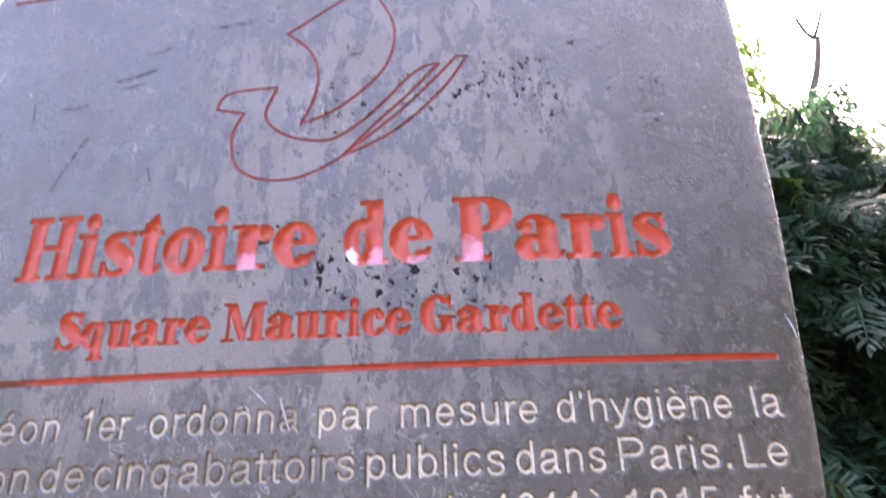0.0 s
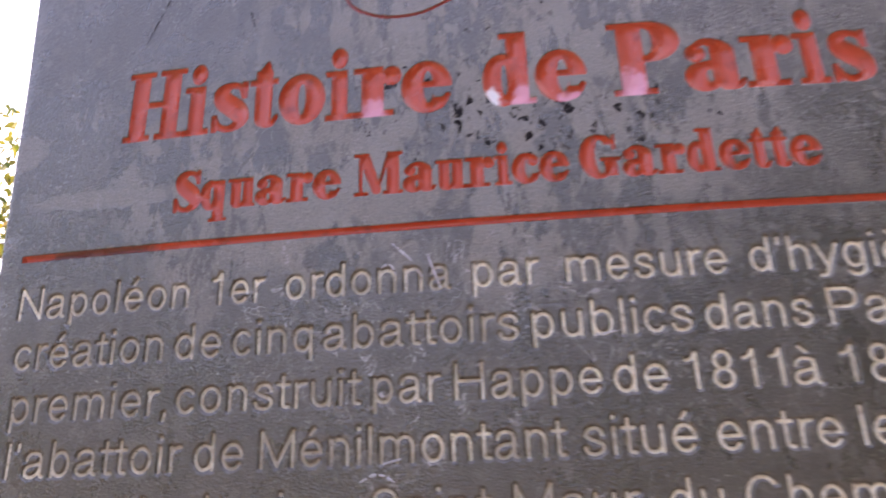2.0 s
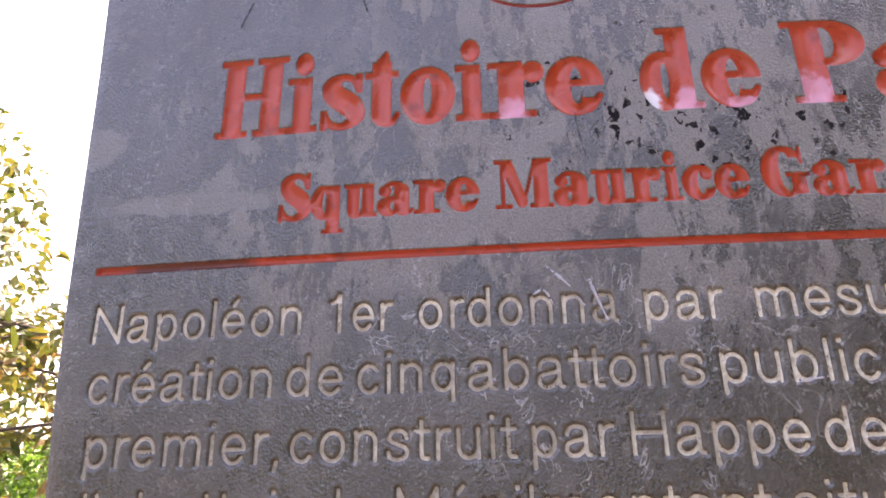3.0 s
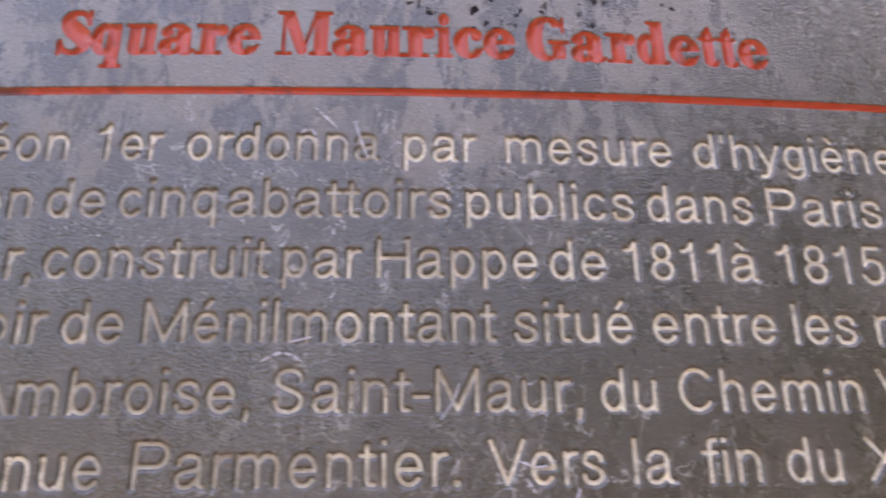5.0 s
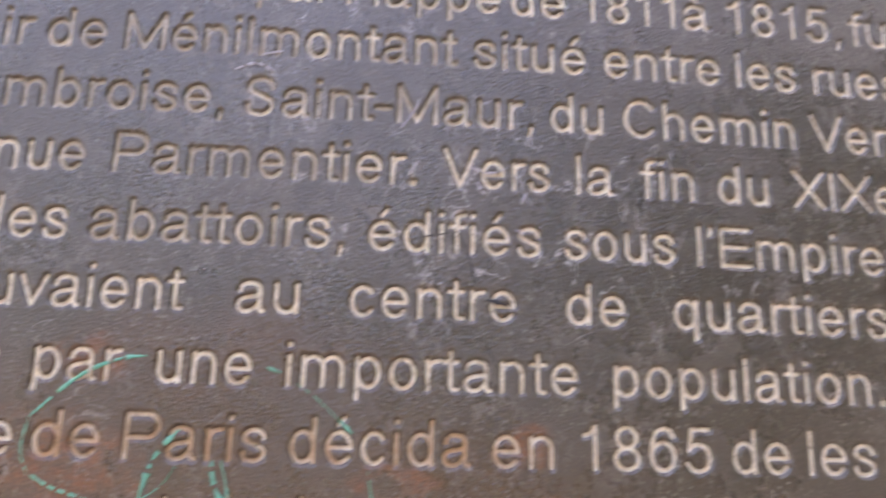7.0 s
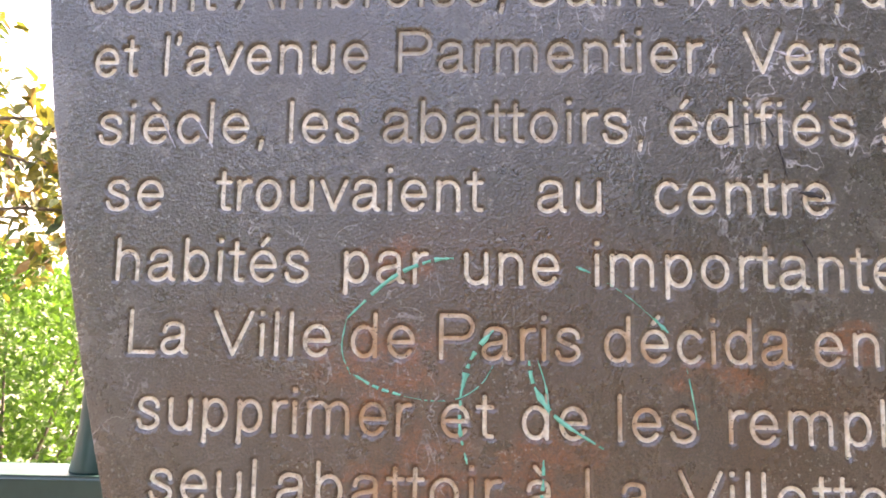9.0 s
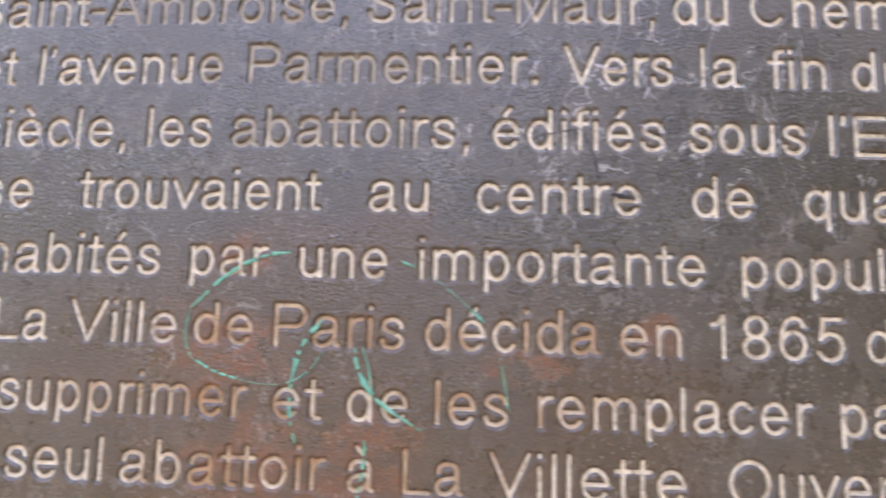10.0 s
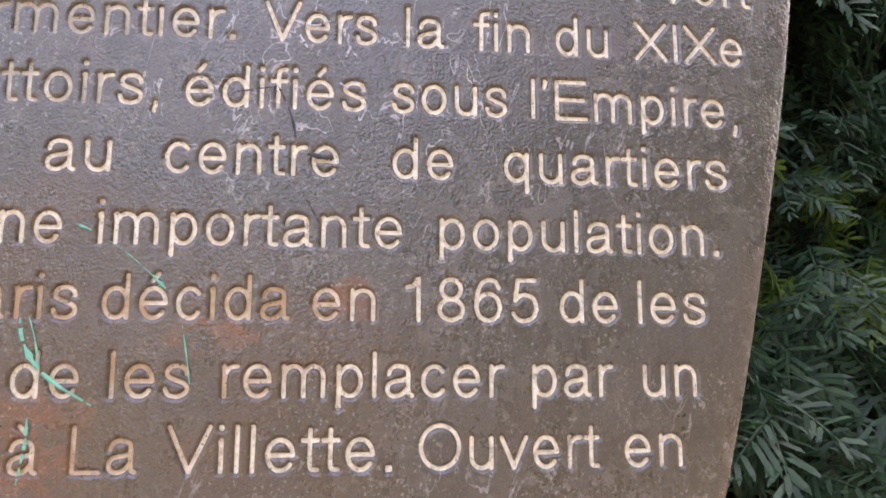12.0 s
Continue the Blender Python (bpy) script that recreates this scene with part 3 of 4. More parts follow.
def fat_letters():
    s_shape = either(sweep((0.44, 0.50, 0.02), (0.40, 0.61, 0.03), (0.27, 0.655, 0.03), (0.14, 0.57, 0.075), (0.18, 0.43, 0.115), (0.36, 0.28, 0.12), (0.42, 0.13, 0.075), (0.28, 0.025, 0.03), (0.13, 0.06, 0.03), (0.06, 0.19, 0.02)),
                     slab(0.43, 0.475, 0.46, 0.68), slab(0.035, 0.08, 0.0, 0.22))
    bowl = less(oval(0.27, 0.34, 0.27, 0.35), oval(0.30, 0.34, 0.065, 0.285))
    e_oval = less(oval(0.29, 0.34, 0.29, 0.35), oval(0.31, 0.34, 0.08, 0.285))
    c_oval = less(oval(0.29, 0.34, 0.29, 0.35), oval(0.34, 0.34, 0.09, 0.285), slab(0.36, 0.8, 0.19, 0.52))
    tail = sweep((0.29, 0.02, 0.03), (0.44, 0.06, 0.028), (0.54, 0.20, 0.018))
    return {
        "H": (1.08, either(slab(0.10, 0.38, 0, 1), slab(0.70, 0.98, 0, 1), slab(0.3, 0.75, 0.475, 0.53), slab(0, 0.48, 0, 0.05), slab(0, 0.48, 0.95, 1), slab(0.60, 1.08, 0, 0.05), slab(0.60, 1.08, 0.95, 1))),
        "i": (0.48, either(slab(0.11, 0.37, 0, 0.68), slab(0, 0.37, 0.63, 0.68), slab(0, 0.48, 0, 0.05), oval(0.24, 0.88, 0.135, 0.135))),
        "s": (0.50, s_shape),
        "S": (0.66, stretched(s_shape, 1.32, 1.47)),
        "t": (0.49, either(slab(0.11, 0.37, 0.14, 0.80), slab(0, 0.47, 0.62, 0.675), sweep((0.30, 0.92, 0.02), (0.25, 0.75, 0.11)), sweep((0.24, 0.14, 0.13), (0.32, 0.05, 0.055), (0.41, 0.045, 0.03), (0.48, 0.13, 0.018)))),
        "o": (0.62, less(oval(0.31, 0.34, 0.31, 0.35), oval(0.31, 0.34, 0.07, 0.285))),
        "r": (0.61, either(slab(0.11, 0.37, 0, 0.68), slab(0, 0.37, 0.63, 0.68), slab(0, 0.50, 0, 0.05), sweep((0.36, 0.46, 0.02), (0.42, 0.60, 0.03), (0.51, 0.62, 0.05)), oval(0.50, 0.55, 0.115, 0.12))),
        "e": (0.57, either(less(e_oval, slab(0.36, 0.8, 0.16, 0.355)), slab(0.2, 0.575, 0.345, 0.40), tail)),
        "c": (0.55, either(c_oval, oval(0.44, 0.51, 0.10, 0.10), sweep((0.29, 0.665, 0.025), (0.42, 0.64, 0.03), (0.51, 0.55, 0.03)), tail)),
        "d": (0.73, either(bowl, slab(0.37, 0.63, 0, 1), slab(0.27, 0.63, 0.95, 1), slab(0.5, 0.73, 0, 0.05))),
        "q": (0.73, either(bowl, slab(0.37, 0.63, -0.30, 0.68), slab(0.27, 0.73, -0.30, -0.25))),
        "P": (0.90, either(slab(0.11, 0.41, 0, 1), slab(0, 0.53, 0, 0.05), slab(0, 0.5, 0.95, 1), slab(0.35, 0.52, 0.45, 0.50),
                           less(oval(0.49, 0.725, 0.41, 0.275), slab(-1, 0.38, -1, 2), oval(0.45, 0.725, 0.13, 0.225)))),
        "a": (0.67, either(slab(0.33, 0.585, 0.08, 0.50), oval(0.14, 0.50, 0.105, 0.105), sweep((0.10, 0.56, 0.03), (0.24, 0.655, 0.03), (0.38, 0.62, 0.06), (0.457, 0.50, 0.125)),
                           less(oval(0.21, 0.175, 0.21, 0.19), oval(0.28, 0.18, 0.06, 0.12)), sweep((0.36, 0.36, 0.02), (0.24, 0.34, 0.03)), sweep((0.46, 0.10, 0.11), (0.58, 0.035, 0.035), (0.66, 0.09, 0.018)))),
        "u": (0.78, either(slab(0.09, 0.34, 0.12, 0.68), slab(0, 0.34, 0.63, 0.68), slab(0.45, 0.70, 0, 0.68), slab(0.37, 0.70, 0.63, 0.68), slab(0.45, 0.78, 0, 0.05), sweep((0.215, 0.12, 0.125), (0.29, 0.03, 0.05), (0.38, 0.035, 0.03), (0.46, 0.14, 0.02)))),
        "M": (1.22, either(slab(0.13, 0.18, 0, 1), slab(0, 0.33, 0, 0.05), slab(0, 0.36, 0.95, 1), sweep((0.26, 0.88, 0.125), (0.56, 0.12, 0.105)), sweep((0.57, 0.05, 0.03), (0.88, 0.98, 0.03)),
                           slab(0.84, 1.12, 0, 1), slab(0.84, 1.22, 0.95, 1), slab(0.74, 1.22, 0, 0.05))),
        "G": (0.98, either(less(oval(0.44, 0.5, 0.44, 0.51), oval(0.50, 0.5, 0.155, 0.455), slab(0.58, 1.2, 0.42, 0.80)), slab(0.60, 0.87, 0.05, 0.42), slab(0.49, 0.97, 0.40, 0.45), slab(0.82, 0.865, 0.66, 1.0), sweep((0.48, 0.985, 0.025), (0.68, 0.94, 0.03), (0.84, 0.76, 0.025)))),
    }


def contours(xs, zs, d):
    """Marching squares: closed loops where d is zero, the part below zero on the left of the way round."""
    d = np.where(np.abs(d) < 1e-9, 1e-9, d)
    follow, place = {}, {}

    def cross(j, i, k):
        a, b = ((j, i), (j, i + 1)) if k == "h" else ((j, i), (j + 1, i))
        t = min(max(d[a] / (d[a] - d[b]), 0.02), 0.98)
        place[(j, i, k)] = (xs[a[1]] + t * (xs[b[1]] - xs[a[1]]), zs[a[0]] + t * (zs[b[0]] - zs[a[0]]))
        return (j, i, k)

    inside = d < 0
    corners = inside[:-1, :-1].astype(int) + inside[:-1, 1:] + inside[1:, 1:] + inside[1:, :-1]
    for j, i in np.argwhere((corners > 0) & (corners < 4)):
        j, i = int(j), int(i)
        c = inside[j, i], inside[j, i + 1], inside[j + 1, i + 1], inside[j + 1, i]
        sides = ((j, i, "h"), (j, i + 1, "v"), (j + 1, i, "h"), (j, i, "v"))
        outs = [n for n in range(4) if c[n] and not c[(n + 1) % 4]]
        ins = [n for n in range(4) if c[(n + 1) % 4] and not c[n]]
        for n in outs:
            m = min(ins, key=lambda q: (q - n) % 4)
            follow[cross(*sides[n])] = cross(*sides[m])
    loops = []
    while follow:
        start, at = next(iter(follow.items()))
        del follow[start]
        loop = [start]
        while at != start and at in follow:
            loop.append(at)
            at = follow.pop(at)
        if at == start and len(loop) > 5:
            loops.append([place[k] for k in loop])
    return loops


def thinned(loop, tol):
    """The loop without points that lie nearly on the line through their neighbours."""
    pts = list(loop)
    k = 0
    while k < len(pts) and len(pts) > 8:
        a, p, b = pts[k - 1], pts[k], pts[(k + 1) % len(pts)]
        dx, dz = b[0] - a[0], b[1] - a[1]
        ln = math.hypot(dx, dz) or 1e-9
        if abs((p[0] - a[0]) * dz - (p[1] - a[1]) * dx) / ln < tol and ln < 0.008:
            pts.pop(k)
            k += 1
        else:
            k += 1
    return pts


WIDER = {"H": 0.86, "i": 0.82, "s": 1.16, "S": 1.15, "t": 0.89, "o": 1.10, "r": 1.12, "e": 1.22, "c": 1.16, "a": 1.18, "P": 1.07, "u": 0.92}


def fat_word(letters, text, x0, x1, z0, cap, step):
    """As cut_word, for a heading."""
    wide = sum(letters[c][0] * WIDER.get(c, 1.0) + 0.036 for c in text) - 0.006
    sx = (x1 - x0) / wide
    xs, zs = np.arange(x0 - 0.002, x1 + 0.002, step), np.arange(z0 - 0.36 * cap, z0 + 1.08 * cap, step)
    d, who = np.full((len(zs), len(xs)), 9.0), np.zeros((len(zs), len(xs)), int)
    at = 0.015
    for i, c in enumerate(text):
        w, shape = letters[c]
        k = sx * WIDER.get(c, 1.0)
        i0, i1 = np.searchsorted(xs, (x0 + at * sx - 0.08 * k, x0 + at * sx + (w + 0.08) * k))
        gx, gz = np.meshgrid((xs[i0:i1] - x0 - at * sx) / k, (zs - z0) / cap)
        far = (shape(gx, gz) - 0.015) * min(k, cap)
        near = far < d[:, i0:i1]
        d[:, i0:i1] = np.where(near, far, d[:, i0:i1])
        who[:, i0:i1] = np.where(near, i, who[:, i0:i1])
        at += w * WIDER.get(c, 1.0) + 0.036
    return xs, zs, d, who


def turned(loop):
    """The loop, going round anticlockwise."""
    area = sum(a[0] * b[1] - b[0] * a[1] for a, b in zip(loop, loop[1:] + loop[:1]))
    return loop if area > 0 else loop[::-1]


def dove_field():
    """A dove in one thin line, with a raised wing and a forked tail."""
    wing = ((11, 2024), (29, 1985), (24, 1946), (-4, 1914), (-29, 1901), (-22, 1920), (-20, 1942), (-27, 1963), (-43, 1979))
    head = ((-84, 1916), (-77, 1929), (-46, 1932), (-52, 1911), (-46, 1899), (-31, 1890), (-10, 1888), (7, 1899), (24, 1917), (38, 1935), (50, 1945), (59, 1947))
    tail_a = ((59, 1947), (40, 1923), (20, 1901), (-2, 1875))
    tail_b = ((-2, 1875), (38, 1913), (71, 1953), (78, 1953), (60, 1924), (30, 1893), (-2, 1875))
    belly = ((-2, 1875), (-16, 1866), (-32, 1860), (-51, 1861), (-66, 1870), (-71, 1885), (-71, 1898), (-66, 1912), (-84, 1916))

    def stroke(pts):
        k = np.array([(x / 1000 - 0.002, z / 1000 - 0.002) for x, z in pts])
        t = np.linspace(0, len(k) - 1, 5 * (len(k) - 1) + 1)
        i = np.minimum(t.astype(int), len(k) - 2)
        u = (t - i)[:, None]
        p0, p1, p2, p3 = k[np.maximum(i - 1, 0)], k[i], k[i + 1], k[np.minimum(i + 2, len(k) - 1)]
        c = 0.5 * (2 * p1 + (p2 - p0) * u + (2 * p0 - 5 * p1 + 4 * p2 - p3) * u ** 2 + (3 * p1 - p0 - 3 * p2 + p3) * u ** 3)
        return list(zip(c[:-1], c[1:]))

    segs = stroke(wing[:5]) + stroke(wing[4:]) + stroke((wing[-1], wing[0])) + stroke(head[:3]) + stroke(head[2:]) + stroke(tail_a) + stroke(tail_b[:3]) + stroke(tail_b[2:4]) + stroke(tail_b[3:]) + stroke(belly[:-1]) + stroke(belly[-2:])

    def shape(x, z):
        d = np.full(x.shape, 9.0)
        for a, b in segs:
            ab = b - a
            t = np.clip(((x - a[0]) * ab[0] + (z - a[1]) * ab[1]) / max(ab @ ab, 1e-12), 0, 1)
            d = np.minimum(d, np.hypot(x - a[0] - t * ab[0], z - a[1] - t * ab[1]))
        return d - 0.0009

    xs, zs = np.arange(-0.096, 0.088, 0.0004), np.arange(1.85, 2.032, 0.0004)
    d = shape(*np.meshgrid(xs, zs))
    return xs, zs, d, np.zeros(d.shape, int)


def line_field(way, x0, x1, wide):
    """A cut line from x0 to x1 along z = way(x)."""
    xs = np.arange(x0 - 0.003, x1 + 0.003, 0.0004)
    mid = way(xs)
    zs = np.arange(mid.min() - 0.004, mid.max() + 0.004, 0.0004)
    gx, gz = np.meshgrid(xs, zs)
    d = np.maximum(np.abs(gz - way(gx)) - wide / 2, np.maximum(x0 - gx, gx - x1))
    return xs, zs, d, np.zeros(d.shape, int)


from mathutils.geometry import delaunay_2d_cdt


def read_grid(field, x, z):
    """Distance and letter at a place on a field's grid."""
    xs, zs, d, who = field
    u = min(max((x - xs[0]) / (xs[1] - xs[0]), 0), len(xs) - 1.001)
    v = min(max((z - zs[0]) / (zs[1] - zs[0]), 0), len(zs) - 1.001)
    i, j = int(u), int(v)
    u, v = u - i, v - j
    near = (d[j, i] * (1 - u) + d[j, i + 1] * u) * (1 - v) + (d[j + 1, i] * (1 - u) + d[j + 1, i + 1] * u) * v
    return near, int(who[j + int(v > 0.5), i + int(u > 0.5)])


def slimmed(loop):
    for _ in range(3):
        loop = thinned(loop, 0.000008)
    return loop


def relief(field, profile):
    """The cut with its rounded shoulder: outer loops, verts (x, z, deep) and faces by letter, each with whether it lies in the cut."""
    xs, zs, d, who = field
    co, edges, rims, deep = [], [], [], []
    for far, low in profile:
        for loop in contours(xs, zs, d - far):
            loop = slimmed(loop)
            k, n = len(co), len(loop)
            co += [Vector(p) for p in loop]
            deep += [low] * n
            edges += [(k + q, k + (q + 1) % n) for q in range(n)]
            if far == profile[0][0]:
                rims.append(loop)
    v, e, f, ov, oe, of = delaunay_2d_cdt(co, edges, [], 0, 1e-7)
    fars, lows = [p[0] for p in profile][::-1], [p[1] for p in profile][::-1]
    verts = []
    for p, ids in zip(v, ov):
        low = deep[ids[0]] if ids else float(np.interp(read_grid(field, p.x, p.y)[0], fars, lows))
        verts.append((p.x, p.y, low))
    by_letter = {}
    for face in f:
        near, letter = read_grid(field, sum(v[k].x for k in face) / 3, sum(v[k].y for k in face) / 3)
        if near < profile[0][0]:
            by_letter.setdefault(letter, []).append((tuple(face), near < 0))
    return rims, verts, by_letter


def cut_sheet(rim, rings, pitch):
    """Triangles of the sheet inside rim, open inside the rings. Gives verts (x, z, 0) and faces."""
    co, faces, sign = [Vector(p) for p in rim], [list(range(len(rim)))], {}
    for ring in rings:
        k = len(co)
        whole = turned(ring)
        sign[len(faces)] = 1 if whole is ring else -1
        co += [Vector(p) for p in whole]
        faces.append(list(range(k, len(co))))
    xs, zs = [p[0] for p in rim], [p[1] for p in rim]
    for x in np.arange(min(xs) + pitch / 2, max(xs), pitch):
        for z in np.arange(min(zs) + pitch / 2, max(zs), pitch):
            co.append(Vector((x, z)))
    v, e, f, ov, oe, of = delaunay_2d_cdt(co, [], faces, 0, 1e-7)
    sheet = [tuple(face) for face, ids in zip(f, of) if 0 in ids and sum(sign.get(k, 0) for k in ids) <= 0]
    return [(p.x, p.y, 0.0) for p in v], sheet


def picked(verts, faces):
    """Only the verts that the faces use, on the blade's surface."""
    used = sorted({k for f in faces for k in f})
    at = {k: i for i, k in enumerate(used)}
    return [surface(*verts[k]) for k in used], [tuple(at[k] for k in f[::-1]) for f in faces]


# cross sections of the cuts: distance from the edge, depth
TEXT_CUT = ((0.0012, 0.0), (0.0006, 0.00014), (0.00018, 0.00050), (-0.00008, 0.00100), (-0.0005, 0.00118))
HEADING_CUT = ((0.0005, 0.0), (0.0, 0.0003), (-0.0005, 0.0019))
LINE_CUT = ((0.0004, 0.0), (0.0, 0.0002), (-0.0004, 0.0010))


def history_sign():
    sign = tagged(new("history_sign"), "brown oar-shaped metal sign with engraved gilt text, red heading", "sign")
    rim = outline()
    small, fat = cut_letters(), fat_letters()
    cuts = [("engraved_letter", GROOVE, cut_word(small, text, x0 / 1000, x1 / 1000, BASELINES[i], CAPITAL), TEXT_CUT) for i, row in enumerate(WORDS) for text, x0, x1 in row]
    for text, x0, x1, z0, cap in (("Histoire", -0.1899, -0.0168, 1.7995, 0.0405), ("de", -0.0010, 0.0494, 1.7993, 0.0405), ("Paris", 0.0620, 0.1850, 1.7992, 0.0405),
                                  ("Square", -0.1579, -0.0720, 1.7566, 0.0215), ("Maurice", -0.0652, 0.0366, 1.7566, 0.0215), ("Gardette", 0.0417, 0.1506, 1.7565, 0.0215)):
        cuts.append(("heading_letter", RED, fat_word(fat, text, x0, x1, z0, cap, 0.00045), HEADING_CUT))
    cuts.append(("ruled_line", RED, line_field(lambda x: 1.7390 + 0 * x, -0.2361, 0.2305, 0.0034), HEADING_CUT))
    cuts.append(("top_line", RED_LINE, line_field(lambda x: top_edge(x) - 0.0128, -0.2515, 0.2430, 0.0024), LINE_CUT))
    cuts.append(("dove_line", RED_LINE, dove_field(), LINE_CUT))
    reliefs = [relief(field, profile) for name, mat, field, profile in cuts]
    verts, sheet = cut_sheet(rim, [ring for rims, v, by_letter in reliefs for ring in rims], 0.012)
    # body: front sheet, rounded rim and back
    n = len(rim)
    body = [surface(*v) for v in verts]
    faces = [f[::-1] for f in sheet]
    steps = ((0.0004, 0.0003), (0.0007, 0.0010), (0.0007, 0.0110), (0.0001, 0.0118))
    rings = [list(range(n))]
    cx = [(rim[(i + 1) % n][0] - rim[i - 1][0], rim[(i + 1) % n][1] - rim[i - 1][1]) for i in range(n)]
    for out, deep in steps:
        k = len(body)
        for (x, z), (dx, dz) in zip(rim, cx):
            d = math.hypot(dx, dz) or 1
            body.append(surface(x + dz / d * out, z - dx / d * out, deep))
        rings.append(list(range(k, k + n)))
    for a, b in zip(rings, rings[1:]):
        for i in range(n):
            j = (i + 1) % n
            faces.append((a[i], a[j], b[j], b[i]))
    last = rings[-1]
    for i in range(n // 2 - 1):
        faces.append((last[i], last[i + 1], last[n - 2 - i], last[n - 1 - i]))
    used = sorted({k for f in faces for k in f})
    at = {k: i for i, k in enumerate(used)}
    blade = mesh_object("blade", [body[k] for k in used], [tuple(at[k] for k in f) for f in faces], BLADE, sign, smooth=True)
    for poly in blade.data.polygons[len(sheet):]:
        poly.use_smooth = False
    for (name, mat, field, profile), (rims, v2, by_letter) in zip(cuts, reliefs):
        for letter in sorted(by_letter):
            v, f = picked(v2, [face for face, cut in by_letter[letter]])
            ob = mesh_object(name, v, f, mat, sign, smooth=True)
            # the rounded shoulder keeps the blade's paint, the colour lies in the cut
            ob.data.materials.append(BLADE)
            ob.data.polygons.foreach_set("material_index", [int(not cut) for face, cut in by_letter[letter]])
    # shaft
    v, f = tube([(0, 0.462, 1.02), (0, 0.462, 0.5), (0, 0.462, 0.0)], [0.036, 0.042, 0.05], 20)
    mesh_object("shaft", v, f, BLADE, sign, smooth=True)

    def mark(name, pts, wide, mat, seed):
        """A hand-drawn stroke lying on the paint, thinning at its ends and broken here and there."""
        rng = random.Random(seed)
        k = rounded([(x / 1000, z / 1000) for x, z in pts], 3)
        v, f = [], []
        for i, (x, z) in enumerate(k):
            a, b = k[max(i - 1, 0)], k[min(i + 1, len(k) - 1)]
            d = math.hypot(b[0] - a[0], b[1] - a[1]) or 1.0
            w = wide * (0.55 + 0.45 * noise.noise(Vector((i * 0.37, seed, 0)))) * rng.uniform(0.6, 1.15) * (0.3 + 0.7 * math.sin(math.pi * (i + 0.5) / len(k)))
            nx, nz = -(b[1] - a[1]) / d * w / 2, (b[0] - a[0]) / d * w / 2
            v += [surface(x + nx, z + nz, -0.0003), surface(x, z, -0.0005), surface(x - nx, z - nz, -0.0003)]
        for i in range(len(k) - 1):
            if rng.random() < 0.86:
                q = 3 * i
                f += [(q, q + 1, q + 4, q + 3), (q + 1, q + 2, q + 5, q + 4)]
        mesh_object(name, v, f, mat, sign)

    for n, (pts, wide) in enumerate((
            (((-82, 1516.5), (-90, 1516), (-104, 1510), (-119, 1495)), 2.6), (((-119, 1495), (-121, 1484), (-117, 1476)), 1.0), (((-116, 1476), (-108, 1471.5), (-98, 1469)), 2.2),
            (((-98, 1469), (-90, 1467.5), (-80, 1468), (-72, 1473), (-68, 1480)), 0.9), (((-68, 1492), (-76, 1483), (-79, 1470)), 3.2), (((-79, 1470), (-79.5, 1458), (-76.5, 1447)), 2.2),
            (((-56, 1482), (-55, 1474), (-48, 1463), (-31, 1453)), 3.0), (((-53, 1482), (-50, 1473), (-49, 1464)), 1.2), (((-51, 1449), (-51, 1440), (-53, 1428)), 2.4),
            (((-40, 1514), (-35, 1512)), 1.8), (((-30, 1509), (-22, 1504), (-12, 1495)), 0.6), (((-14, 1497), (-9, 1492)), 2.2), (((-3, 1480), (-1, 1470), (0.5, 1460)), 1.0))):
        mark("chalk_mark", pts, wide * 0.0010, CHALK, n)
    for n, (pts, wide) in enumerate((
            (((-47, 1731), (-42, 1726), (-38, 1722)), 1.6), (((-53, 1719), (-48, 1722), (-45, 1715)), 1.4), (((-31, 1725), (-29, 1719), (-25, 1708)), 1.8), (((-36, 1718), (-33, 1714)), 1.2),
            (((-62, 1627), (-54, 1631), (-47, 1627)), 1.6), (((-52, 1634), (-44, 1636)), 1.2), (((3, 1606), (8, 1613), (10, 1619)), 1.2), (((30, 1592), (38, 1589), (44, 1592)), 1.2),
            (((33, 1586), (36, 1581)), 1.4), (((52, 1583), (50, 1578)), 1.4), (((48, 1568), (51, 1566)), 1.2), (((-216, 1940), (-214, 1937)), 2.4), (((240, 1763), (243, 1754), (243.5, 1747)), 1.8), (((243, 1739), (243.6, 1737)), 1.4),
            (((-190, 1567), (-184, 1556)), 0.7), (((-176, 1566), (-170, 1556)), 0.7), (((150, 1905), (178, 1888), (214, 1868)), 0.5), (((40, 1683), (52, 1685)), 1.2))):
        mark("pale_smear", pts, wide * 0.0014, DROPPING, 50 + n)
    for n, (pts, wide) in enumerate((
            (((26, 1566), (31, 1556), (33, 1546)), 1.4), (((10, 1563), (26, 1566)), 0.9), (((37, 1541), (46, 1539)), 3.0), (((36, 1527), (42, 1516)), 1.4), (((-95, 1987), (-80, 1989), (-65, 1994)), 1.8), (((-113, 1996), (-112, 1984), (-113, 1971)), 0.9),
            (((-157, 1944), (-144, 1947), (-130, 1953)), 3.0), (((-150, 1938), (-138, 1941)), 1.6), (((-191, 1924), (-182, 1923), (-172, 1926)), 1.8), (((-183, 1860), (-176, 1880), (-165, 1905)), 1.2), (((-124, 1872), (-121, 1862)), 2.2), (((-210, 1930), (-208, 1915)), 1.4), (((-140, 1965), (-122, 1972)), 1.4), (((-30, 1800), (-29, 1788), (-27, 1778)), 0.9))):
        mark("dark_scratch", pts, wide / 1000, PITCH, 90 + n)
    return sign


history_sign()


